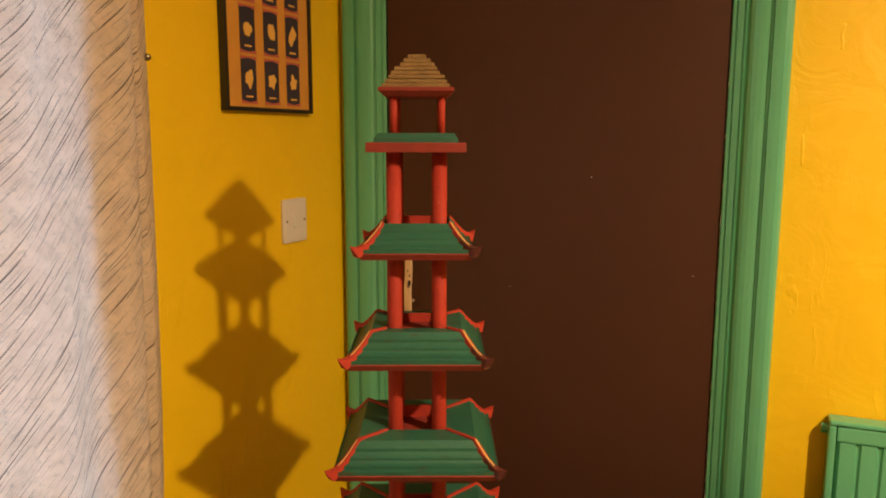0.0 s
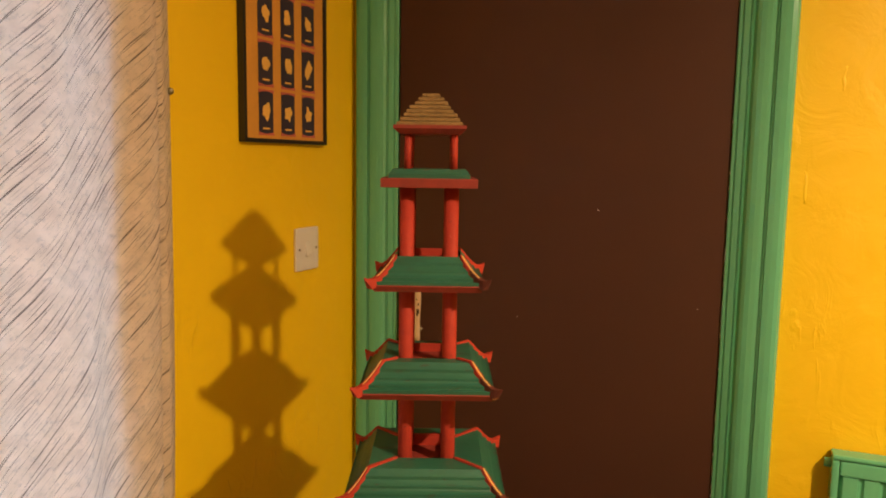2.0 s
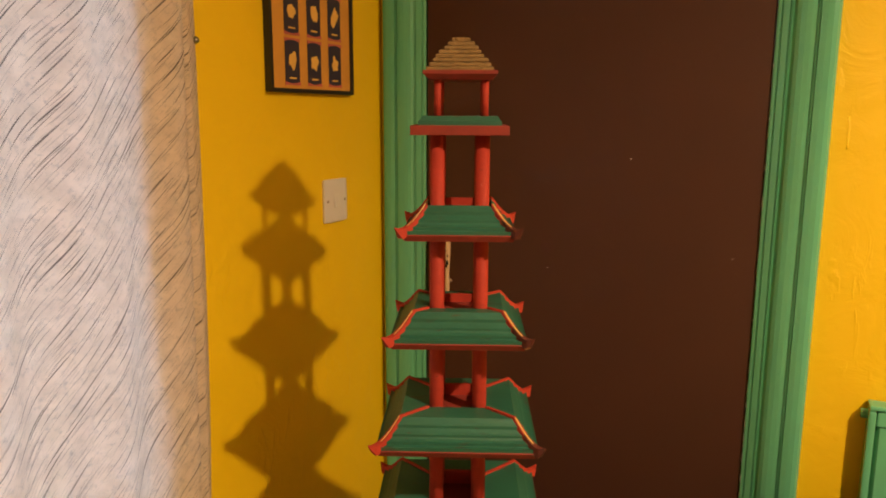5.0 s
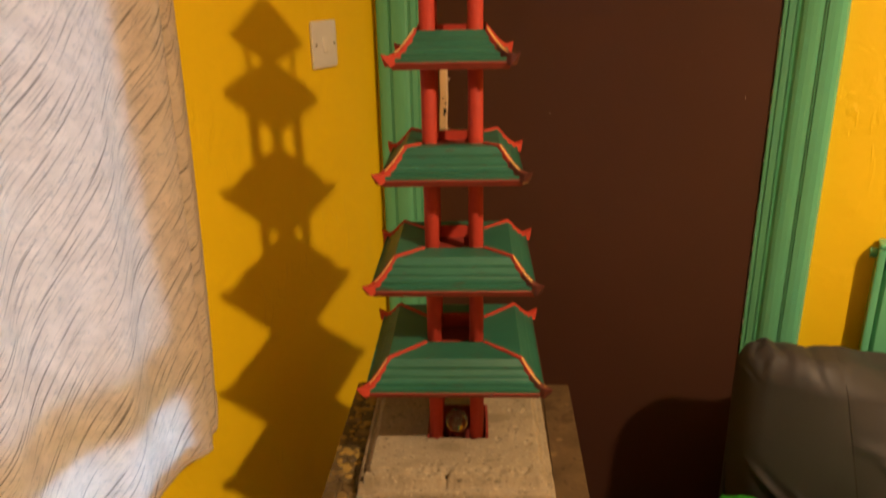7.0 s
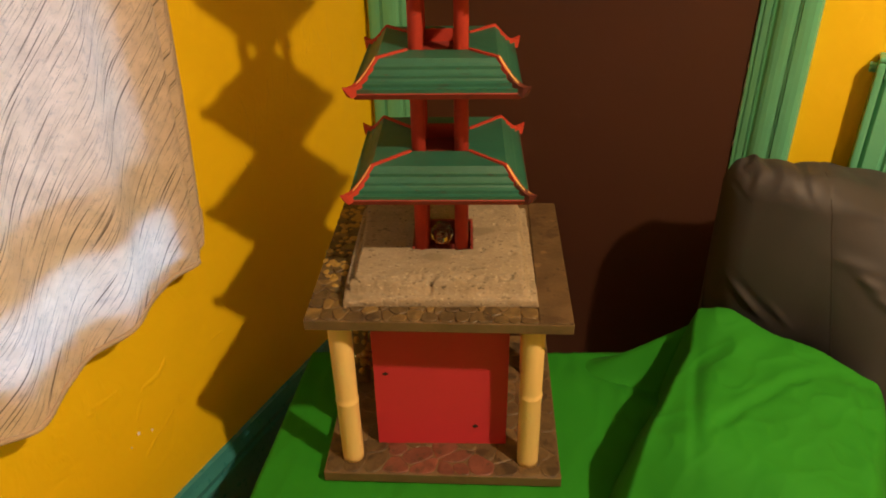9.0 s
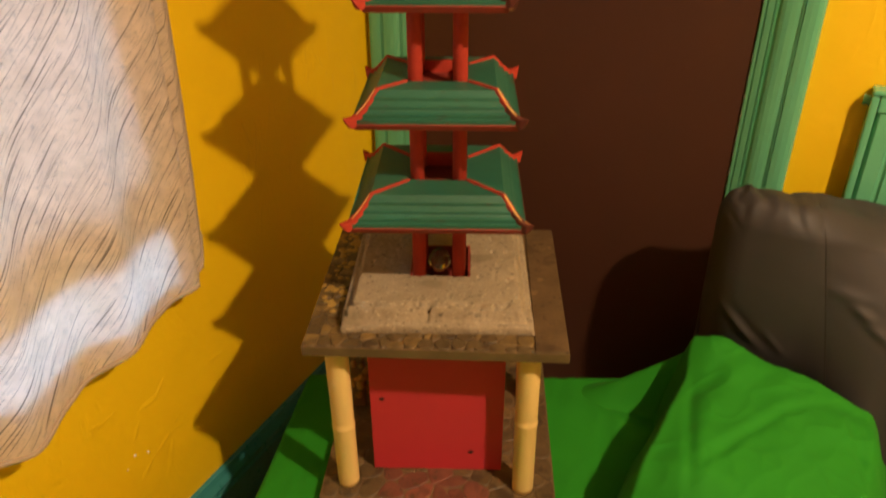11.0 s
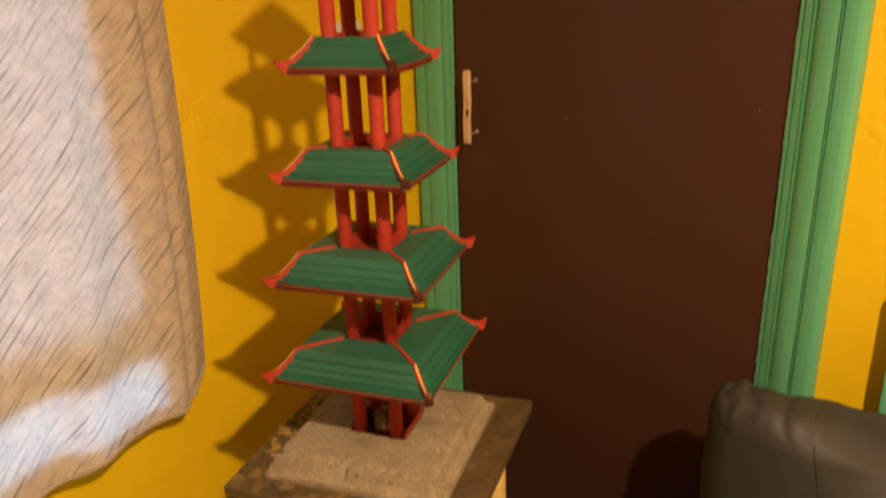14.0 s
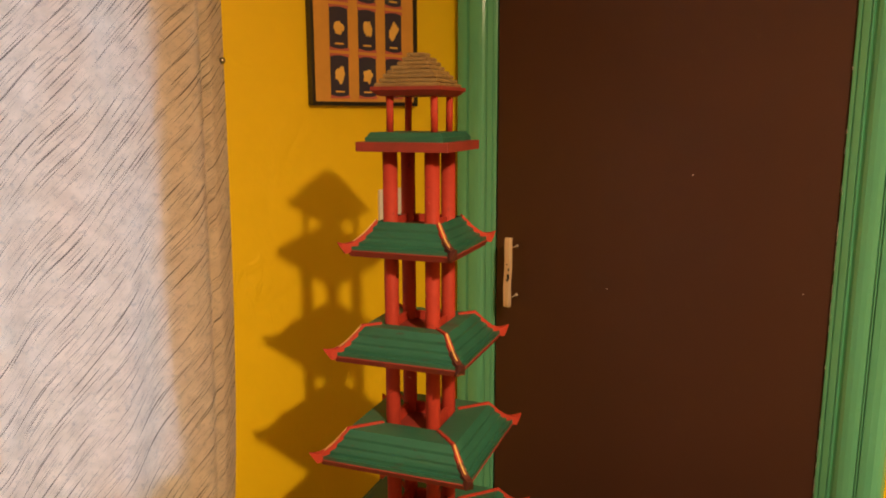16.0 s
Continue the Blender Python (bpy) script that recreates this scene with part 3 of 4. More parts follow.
for z in (1.134, 1.026):
    b = bm_()
    loft(b, [[(-0.6590 - 0.26 * (y + 0.037) + r * math.cos(k * math.pi / 5), y, z + r * math.sin(k * math.pi / 5)) for k in range(10)] for y, r in ((DOOR_Y - 0.037, 0.0014), (DOOR_Y - 0.004, 0.0016), (DOOR_Y - 0.0035, 0.0036), (DOOR_Y + 0.001, 0.0040))])
    part("standoff", b, STANDOFF, handle, "small pale metal standoff", True)
for x, z, r in ((-0.2815, 1.3075, 0.0011), (-0.445, 1.075, 0.0008), (-0.082, 1.123, 0.0008)):
    b = bm_()
    soft_box(b, (x, DOOR_Y, z), (r, 0.0007, r), 0.0006, 4)
    part("paint_speck", b, WHITE, door)
# chipped inner edge of the surround; its pale colour also paints the window's reflection
rng = random.Random(4)
z = 0.45
while z < 2.02:
    h = rng.uniform(0.004, 0.030)
    if rng.random() < (0.62 if z < 1.25 else 0.30):
        b = bm_()
        wide = rng.uniform(0.0005, 0.0012)
        loft(b, [[(DOOR_R - 0.0004, -0.0042, q), (DOOR_R - 0.0004 + w, -0.0048, q), (DOOR_R - 0.0004 + w, -0.0030, q), (DOOR_R - 0.0004, -0.0030, q)]
                 for q, w in ((z, 0.0002), (z + h * 0.3, wide), (z + h * 0.7, wide * rng.uniform(0.6, 1.1)), (z + h, 0.0002))])
        part("paint_chip", b, CHIP, door_frame, "pale chipped edge with the window's glint painted in")
    z += h + rng.uniform(0.001, 0.022)


# ---------------------------------------------------------------- things on the window wall
# framed poster: x along the wall, z up
def poster():
    px0, px1, pz0, pz1 = 0.2285, 0.4955, 1.4305, 1.828
    ob = thing("framed_poster", "gold poster of dark printed cards in black box frame", "picture", SIDE)
    w, out = 0.0075, -0.0150
    for n, q in (("frame_side", (px0, px0 + w, pz0, pz1)), ("frame_side", (px1 - w, px1, pz0, pz1)), ("frame_side", (px0 + w, px1 - w, pz0, pz0 + w)), ("frame_side", (px0 + w, px1 - w, pz1 - w, pz1))):
        b = bm_()
        box(b, q[0], q[1], out, -0.0005, q[2], q[3], 0.0012)
        part(n, b, BLACK_WOOD, ob)
    b = bm_()
    box(b, px0 + w, px1 - w, -0.0095, -0.002, pz0 + w, pz1 - w)
    sheet = part("poster_sheet", b, POSTER, ob)
    rngp = random.Random(11)
    for row in range(4):
        for col in range(3):
            cx, cz = 0.2960 + 0.0687 * col, 1.4855 + 0.0885 * row
            b = bm_()
            box(b, cx - 0.0214, cx + 0.0214, -0.0106, -0.0096, cz - 0.0395, cz + 0.0395)
            card = part("printed_card", b, NAVY, sheet)
            for s in (-1, 1):
                b = bm_()
                arc = [(cx - 0.0222 + 0.0444 * i / 8, cz + s * (0.0405 - 0.0055 + 0.0035 * math.sin(math.pi * i / 8))) for i in range(9)]
                ring = arc + [(cx + 0.0235, cz + s * 0.0415), (cx - 0.0235, cz + s * 0.0415)]
                loft(b, [[(x, y, z) for x, z in ring] for y in (-0.0112, -0.0107)])
                part("card_border", b, PINK, sheet)
            b = bm_()
            ph, tall, lean = rngp.uniform(0, 50), rngp.uniform(0.013, 0.018), rngp.uniform(-0.35, 0.35)
            ring = []
            for i in range(40):
                a = 2 * math.pi * i / 40
                r = 1 + 0.55 * noise.noise(Vector((math.cos(a) * 1.1, math.sin(a) * 1.1, ph))) + 0.30 * noise.noise(Vector((math.cos(a) * 2.6, math.sin(a) * 2.6, ph + 9)))
                up = tall * r * math.sin(a)
                ring.append((cx + 0.0105 * r * math.cos(a) + lean * up * 0.5, cz + 0.002 + up * 0.9))
            loft(b, [[(x, y, z) for x, z in ring] for y in (-0.0114, -0.0107)])
            part("printed_motif", b, GOLD_PRINT, sheet)
            b = bm_()
            box(b, cx - 0.010, cx + 0.010, -0.0112, -0.0107, cz - 0.0305, cz - 0.0275)
            part("caption_bar", b, GOLD_PRINT, sheet)
    return ob


poster()

switch = thing("light_switch", "square white plastic switch plate with two screws", "light switch", SIDE)
b = bm_()
soft_box(b, (0.4335, -0.0035, 1.2186), (0.0405, 0.0040, 0.0440), 0.0035, 6)
part("plate", b, PLASTIC, switch)
b = bm_()
soft_box(b, (0.4335, -0.008, 1.2186), (0.0090, 0.0022, 0.0150), 0.002, 5, lambda q: q + Vector((0, (q.z - 1.2186) * 0.12, 0)))
part("rocker", b, PLASTIC, switch)
for dx in (-0.0302, 0.0302):
    b = bm_()
    soft_box(b, (0.4335 + dx, -0.0078, 1.2186), (0.0026, 0.0012, 0.0026), 0.001, 4)
    part("screw", b, METAL, switch)

for x, z, r in ((-0.1995, 0.354, 0.0026), (-0.173, 0.339, 0.0020), (-0.220, 0.339, 0.0014)):
    b = bm_()
    soft_box(b, (x, 0.0, z), (r, 0.0012, r * 1.2), 0.001, 4)
    thing("paint_chip_mark", "small pale chip in the yellow wall paint", "paint chip", SIDE, b, CHIP, group="chips on the wall")


# curtain: hangs in soft folds before the window, its lower edge uneven
def curtain():
    b = bm_()
    uv = b.loops.layers.uv.new("UVMap")
    us, zs = 150, 110

    def at(i, j):
        k = i / us                                     # 0 at the free edge, 1 far along the window
        t = j / zs
        d = 1.22 * k
        hem = 0.622 + 0.050 * (1 - min(1, d / 0.06)) - 0.032 * ease(d, 0.15, 0.30) - 0.020 * ease(d, 0.34, 0.42) + 0.004 * math.sin(d * 26 + 1.0)
        z = hem + (2.08 - hem) * t
        edge = 0.016 + 0.040 * (1 - math.exp(-max(0.0, z - 0.606) / 0.30))
        s = edge - d
        low = math.exp(-(z - 0.6) / 0.25)
        out = 0.009 + 0.006 * math.exp(-(z - 0.6) / 0.5)
        out += (0.039 + 0.014 * low) * (1 - math.exp(-d / 0.045))
        out += (0.0115 + 0.001 * low) * math.cos(2 * math.pi * (d - 0.227) / 0.17 + 0.35 * math.sin(3 * z)) * min(1, d / 0.09)
        out -= 0.017 * math.exp(-((d - 0.052) / 0.0075) ** 2) * min(1.0, 0.4 + z / 2)
        out += 0.003 * math.sin(d * 71 + z * 6) * min(1, d / 0.1)
        return (s, -max(0.006, out), z), (d, z)

    grid = [[at(i, j) for j in range(zs + 1)] for i in range(us + 1)]
    vs = [[b.verts.new(p[0]) for p in row] for row in grid]
    for i in range(us):
        for j in range(zs):
            f = b.faces.new((vs[i][j], vs[i][j + 1], vs[i + 1][j + 1], vs[i + 1][j]))
            for lp, (a, c) in zip(f.loops, ((i, j), (i, j + 1), (i + 1, j + 1), (i + 1, j))):
                lp[uv].uv = grid[a][c][1]
    ob = thing("curtain", "cream curtain printed with slanting grey strokes, lit from behind", "curtain", SIDE, b, CLOTH, smooth=True)
    # folded hem
    b = bm_()
    hem = []
    for i in range(us + 1):
        (s, y, z), _ = grid[i][0]
        hem.append([(s, y - 0.0025, z + 0.007), (s, y - 0.004, z + 0.001), (s, y, z - 0.002), (s, y + 0.003, z + 0.001), (s, y + 0.002, z + 0.007)])
    loft(b, hem)
    part("hem", b, HEM, ob, "darker folded hem", True)
    return ob


HEM = material("curtain_hem_cloth", (0.42, 0.33, 0.25), rough=0.9, vary=0.2, scale=30, fine=300, bump=0.3, bump_size=0.001)
curtain()
b = bm_()
soft_box(b, (0.0465, -0.014, 1.502), (0.0055, 0.010, 0.0055), 0.0055, 6)
thing("curtain_pin", "small round brown pin holding the curtain edge", "pin", SIDE, b, METAL, smooth=True)


# ---------------------------------------------------------------- radiator on the door wall
def radiator():
    rx0, rx1, rz0, rz1, ry = 0.1645, 1.165, 0.30, 0.889, -0.046
    ob = thing("radiator", "green painted ribbed panel radiator on the yellow wall", "radiator", NORTH)
    b = bm_()
    # fluted front panel
    prof = []
    x = rx0 + 0.016
    while x < rx1 - 0.02:
        prof += [(x, ry + 0.008), (x + 0.004, ry + 0.003), (x + 0.027, ry + 0.003), (x + 0.031, ry + 0.008)]
        x += 0.034
    prof += [(rx1 - 0.012, ry + 0.02), (rx0 + 0.012, ry + 0.02)]
    extrude(b, prof, "z", rz0 + 0.02, rz1 - 0.040)
    part("panel", b, GREEN_GLOSS, ob)
    b = bm_()
    box(b, rx0 + 0.0135, rx1 - 0.0135, ry, ry + 0.02, rz1 - 0.039, rz1 - 0.010, 0.004)
    part("top_rail", b, GREEN_GLOSS, ob)
    b = bm_()
    box(b, rx0, rx1, ry - 0.003, ry + 0.036, rz1 - 0.009, rz1, 0.004)
    part("top_cover", b, GREEN_GLOSS, ob)
    for x in (rx0, rx1 - 0.0125):
        b = bm_()
        box(b, x, x + 0.0125, ry - 0.002, ry + 0.034, rz0, rz1 - 0.010, 0.004)
        part("side_cover", b, GREEN_GLOSS, ob)
    b = bm_()
    box(b, rx0 + 0.05, rx0 + 0.08, ry + 0.021, WALL_Y + 0.002, rz0 + 0.1, rz1 - 0.06, 0.002)
    part("wall_bracket", b, GREEN_GLOSS, ob)
    b = bm_()
    box(b, rx1 - 0.08, rx1 - 0.05, ry + 0.021, WALL_Y + 0.002, rz0 + 0.1, rz1 - 0.06, 0.002)
    part("wall_bracket", b, GREEN_GLOSS, ob)
    b = bm_()
    loft(b, [[(x, ry + 0.024 + r * math.cos(i * math.pi / 6), rz1 - 0.024 + r * math.sin(i * math.pi / 6)) for i in range(12)] for x, r in ((rx0 - 0.011, 0.007), (rx0 - 0.010, 0.009), (rx0 + 0.002, 0.009))])
    part("bleed_plug", b, GREEN_GLOSS, ob)


radiator()

# ---------------------------------------------------------------- sofa corner, turned like the pagoda
TURN28 = pose(-0.3393, 1.1299, 0, 0, 0, 28.26)
SEAT = 0.321


def rough_noise(q, size, amount):
    return noise.noise(Vector(q) / size) * amount


def crease(p, x, z, turn, long, wide):
    """A short straight wrinkle: depth of its ridge at p."""
    c, k = math.cos(radians(turn)), math.sin(radians(turn))
    a, w = (p.x - x) * c + (p.z - z) * k, -(p.x - x) * k + (p.z - z) * c
    return math.exp(-(a / long) ** 2) * math.exp(-(w / wide) ** 2)


def seam_x(z):
    """Where the upright seam of the cushion runs at a height."""
    return 0.145 + 0.20 * (0.73 - z)


def leather_shape(q):
    """Leans back, bulges at its end, and puckers along the top and low in the corner."""
    p = Vector((q.x, q.y - (0.70 - q.z) * 0.06, q.z))
    front = max(0.0, min(1.0, (0.0 - q.y) / 0.05))
    end = max(0.0, 1 - (q.x + 0.005) / 0.12)
    p.x += end * (0.003 * ease(0.72 - q.z, 0.0, 0.22) - 0.004 * math.exp(-((q.z - 0.55) / 0.10) ** 2))
    d = rough_noise(p, 0.16, 0.004) + rough_noise(p, 0.045, 0.0008) + rough_noise(p, 0.018, 0.00025)
    right = ease(q.x, 0.14, 0.27)
    d -= (1 - right) * 0.040 * max(0.0, (0.600 - q.z) / 0.20) ** 1.8 + 0.045 * max(0.0, (0.150 - q.x) / 0.150) ** 2
    d += right * 0.15 * max(0.0, 0.69 - q.z)
    d += 0.0050 * crease(p, 0.055, 0.505, -45, 0.042, 0.0055) - 0.0020 * crease(p, 0.068, 0.512, -45, 0.04, 0.005) + 0.0034 * crease(p, 0.112, 0.488, -48, 0.028, 0.006)
    d -= 0.0020 * crease(p, 0.110, 0.722, -62, 0.022, 0.0055) + 0.0020 * crease(p, 0.012, 0.700, -35, 0.018, 0.005)
    d += 0.0062 * crease(p, 0.231, 0.583, -30, 0.022, 0.0085) + 0.0066 * crease(p, 0.276, 0.663, -60, 0.030, 0.0090) + 0.0052 * crease(p, 0.259, 0.553, -35, 0.030, 0.0085)
    d += 0.0040 * crease(p, 0.300, 0.630, -68, 0.035, 0.0080) + 0.0040 * crease(p, 0.205, 0.610, -12, 0.035, 0.012) + 0.0040 * crease(p, 0.33, 0.535, -30, 0.05, 0.010)
    d -= 0.0008 * math.exp(-((p.x - seam_x(p.z)) / 0.0040) ** 2) * (1 - ease(q.z, 0.66, 0.71))
    roll = ease(q.x, 0.10, 0.30) * max(0.0, (q.z - 0.50) / 0.22) ** 2
    p.y += 0.050 * roll - d * front
    p.z -= 0.034 * roll
    high = max(0.0, min(1.0, (q.z - 0.62) / 0.1))
    pucker = 0.0030 * math.sin(p.x * 190 + 2 * noise.noise(p / 0.03)) * math.exp(-((p.x - 0.035) / 0.035) ** 2)
    p.z += high * (rough_noise(p + Vector((3, 1, 0)), 0.06, 0.006) + pucker - 0.004 * math.exp(-((p.x - 0.104) / 0.009) ** 2) - 0.0015 * math.exp(-((p.x - 0.145) / 0.005) ** 2))
    return p


sofa = thing("sofa", "dark brown leather sofa with a puffy back cushion", "sofa", TURN28)
SOFA = pose(0.006, 1.512, 0.006, 0, 0, 17.1)
b = bm_()
soft_box(b, (0.245, -0.030, 0.498), (0.250, 0.066, 0.240), 0.046, 150, leather_shape)
bmesh.ops.transform(b, matrix=TURN28.inverted() @ SOFA, verts=b.verts)
part("back_cushion", b, LEATHER, sofa, "", True)
b = bm_()
rings = []
stations = [(-0.040, 0.738), (-0.055, 0.7377), (-0.068, 0.7325), (-0.080, 0.7255), (-0.089, 0.7165), (-0.0945, 0.7050)] + [(-0.096, 0.692 - 0.292 * i / 39) for i in range(40)]
for i, (y, z) in enumerate(stations):
    p = leather_shape(Vector((seam_x(z), y, z)))
    up = 1 - ease(0.735 - z, 0.0, 0.04)
    rings.append([TURN28.inverted() @ SOFA @ (p + Vector((0.0011 * math.cos(a * math.pi / 3), 0, 0)) + 0.0007 * math.sin(a * math.pi / 3) * Vector((0, -1 + up, up))) for a in range(6)])
loft(b, rings)
part("seam", b, DARK, sofa, "dark stitched seam")
b = bm_()
soft_box(b, (0.43, -0.39, 0.16), (0.70, 0.52, 0.14), 0.03, 6)
part("seat_base", b, LEATHER, sofa, "", True)


def sheet_height(u, v):
    z = SEAT + 0.0022 * noise.noise(Vector((u, v, 0)) / 0.06)
    z += 0.0022 * (1 - abs(noise.noise(Vector((u * 2.0 - v * 0.3, v * 0.8, 2)) / 0.09))) ** 7
    far = max(0.0, u - 0.20)
    z += min(1, far / 0.08) * (0.006 * noise.noise(Vector((u * 9, v * 3, 2))) + 0.012 * max(0, math.sin((u * 0.8 + v) * 26)) ** 3 * math.exp(-((v - 0.02) / 0.10) ** 2))
    return z


def sheet():
    b = bm_()
    nu, nv, u0, u1, v0, v1 = 240, 170, -0.2865, 1.20, -0.95, 0.166
    vs = []
    for i in range(nu + 1):
        row = []
        for j in range(nv + 1):
            u = u0 + (u1 - u0) * i / nu
            v = v0 + (v1 - 1.15 * min(0.42, max(0.0, u - 0.46)) - v0) * j / nv
            u += 0.1 * v * (1 - i / nu)
            row.append(b.verts.new((u, v, sheet_height(u, v))))
        vs.append(row)
    for i in range(nu):
        for j in range(nv):
            b.faces.new((vs[i][j], vs[i + 1][j], vs[i + 1][j + 1], vs[i][j + 1]))
    rim = [vs[i][0] for i in range(nu + 1)] + [vs[nu][j] for j in range(1, nv + 1)] + [vs[i][nv] for i in range(nu - 1, -1, -1)] + [vs[0][j] for j in range(nv - 1, 0, -1)]
    down, left, far = [], set(vs[0]), {row[-1] for row in vs}
    for k, w in enumerate(rim):
        side = w in left
        o = 0.010 + 0.006 * math.sin(k * 0.45)
        cu, cv = w.co.x, w.co.y
        du = -1 if side else (1 if cu > u1 - 1e-6 else 0)
        dv = -1 if cv < v0 + 1e-6 else (1 if w in far else 0)
        down.append(b.verts.new((cu + du * o, cv + dv * o, 0.015)))
    n = len(rim)
    for k in range(n):
        b.faces.new((rim[k], down[k], down[(k + 1) % n], rim[(k + 1) % n]))
    return thing("sofa_sheet", "bright green cotton sheet spread over the sofa seat", "sheet", TURN28, b, SHEET, smooth=True)


sheet()


def groove(u, v, pts, wide):
    """Nearness to a polyline on the cloth, fading at both its ends."""
    best, n = 0.0, len(pts) - 1
    for k in range(n):
        (ax, ay), (cx, cy) = pts[k], pts[k + 1]
        dx, dy = cx - ax, cy - ay
        q = max(0.0, min(1.0, ((u - ax) * dx + (v - ay) * dy) / (dx * dx + dy * dy)))
        r = math.hypot(u - ax - q * dx, v - ay - q * dy) / wide
        best = max(best, math.exp(-r * r) * min(1.0, 4 * (k + q) / n, 4 * (n - k - q) / n))
    return best


CREASE_A, CREASE_B, CREASE_C = [(0.377, -0.22), (0.444, -0.166), (0.535, -0.103), (0.665, -0.037)], [(0.429, 0.003), (0.388, -0.127), (0.345, -0.299)], [(0.655, -0.084), (0.64, -0.159), (0.622, -0.241)]
LIE_AT, LIE = (0.440, 0.040), (0.872, -0.490)       # the pillow's back corner and its direction across


def pillow_height(u, v):
    """A plump pillow: steep along one long side, peaked at its back corner, falling away to the other side."""
    du, dv = u - LIE_AT[0], v - LIE_AT[1]
    w = 0.006 * noise.noise(Vector((u, v, 3)) / 0.09)
    s = du * LIE[0] + dv * LIE[1] + w
    t = du * LIE[1] - dv * LIE[0]
    s += 0.013 * (1 - ease(t, -0.03, 0.06))
    t += 0.006 * noise.noise(Vector((u, v, 7)) / 0.09)
    across = 0.152 + 0.018 * ease(s, 0.0, 0.06) - 0.005 * ease(s, 0.06, 0.17) - 0.034 * ease(s, 0.16, 0.30)
    steep = max(0.0, min(1.0, (s + 0.044) / 0.044))
    across *= (0.65 * steep + 0.35 * ease(s, -0.044, 0.0)) * (1 - ease(s, 0.285, 0.36))
    peak = 0.030 * math.exp(-((s - 0.020) / 0.075) ** 2) * math.exp(-((t + 0.03) / 0.055) ** 2)
    h = (across + peak * ease(s, -0.05, 0.0)) * ease(t, -0.115, -0.035) * (1 - ease(t, 0.26, 0.47))
    # a fold trailing off behind, towards the stand of the pagoda
    k = max(0.0, min(1.0, (0.490 - u) / 0.24))
    h = max(h, 0.165 * (1 - k) ** 1.15 * math.exp(-((v - 0.090 - 0.03 * k) / 0.032) ** 2) * (1 - ease(u, 0.49, 0.53)))
    fold = 0.0030 * noise.noise(Vector((u * 2 + v, v * 2 - u, 0)) / 0.13)
    fold -= 0.0075 * groove(u, v, CREASE_A, 0.010) + 0.0045 * groove(u, v, CREASE_B, 0.009) + 0.004 * groove(u, v, CREASE_C, 0.008)
    fold += 0.0050 * groove(u, v, [(x + 0.012, y + 0.016) for x, y in CREASE_A], 0.014)
    fold += 0.0025 * math.sin(s * 85 + 7 * t + 3 * noise.noise(Vector((u, v, 5)) / 0.10)) * ease(t, -0.05, 0.02) * (1 - ease(t, 0.02, 0.14))
    fold += 0.0030 * math.sin(t * 60 + s * 20 + 4 * noise.noise(Vector((u, v, 9)) / 0.08)) * ease(s, 0.18, 0.27)
    fold += 0.0022 * (1 - abs(noise.noise(Vector((u * 1.2 + v * 0.4, v * 2.2 - u * 1.1, 2)) / 0.085))) ** 7 + 0.0012 * noise.noise(Vector((u, v, 6)) / 0.028)
    return h + fold * min(1, h / 0.07)


def pillow():
    b = bm_()
    nu, nv, u0, u1, v0, v1 = 220, 200, 0.10, 0.92, -0.56, 0.22
    vs = {}
    for i in range(nu + 1):
        for j in range(nv + 1):
            u, v = u0 + (u1 - u0) * i / nu, v0 + (v1 - v0) * j / nv
            vs[i, j] = (u, v, SEAT - 0.004 + pillow_height(u, v))
    made = {}

    def vert(k):
        if k not in made:
            made[k] = b.verts.new(vs[k])
        return made[k]

    for i in range(nu):
        for j in range(nv):
            ks = ((i, j), (i + 1, j), (i + 1, j + 1), (i, j + 1))
            if max(vs[k][2] for k in ks) > SEAT - 0.003 or max(vs[k][1] for k in ks) < 0.15:
                b.faces.new([vert(k) for k in ks])
    return thing("pillow", "plump bright green cotton covered pillow, creased, lying on the sofa", "pillow", TURN28, b, SHEET, smooth=True)


pillow()


# ---------------------------------------------------------------- the pagoda
pagoda = thing("pagoda_ornament", "handmade red and green wooden pagoda on bamboo pillars", "ornament", TURN28)

b = bm_()
TWIST = pose(0.002, 0.007, 0, 0, 0, -1.3)


def twisted(bm):
    bmesh.ops.transform(bm, matrix=TWIST, verts=bm.verts)
    return bm


box(b, -0.190, 0.190, -0.178, 0.190, 0.3245, 0.3435, 0.002)
base = part("base_plate", twisted(b), SLAB_EDGE, pagoda, "dark base plate paved with small stones")
for x, y in ((-0.1475, -0.131), (0.1365, -0.138), (0.154, 0.086)):
    b = bm_()
    r = 0.0172
    node = 0.478 + 0.01 * x / 0.15
    post(b, (x, x - 0.002), y, [(0.3430, r * 0.98), (0.354, r), (node - 0.006, r * 1.0), (node - 0.002, r * 1.05), (node + 0.001, r * 1.07), (node + 0.004, r * 0.975), (node + 0.012, r * 1.0), (0.610, r * 1.02), (0.6320, r * 1.02)], 24)
    part("bamboo_pillar", b, BAMBOO, pagoda, "pale yellow bamboo pillar with a node", True)
lump_rng = random.Random(21)


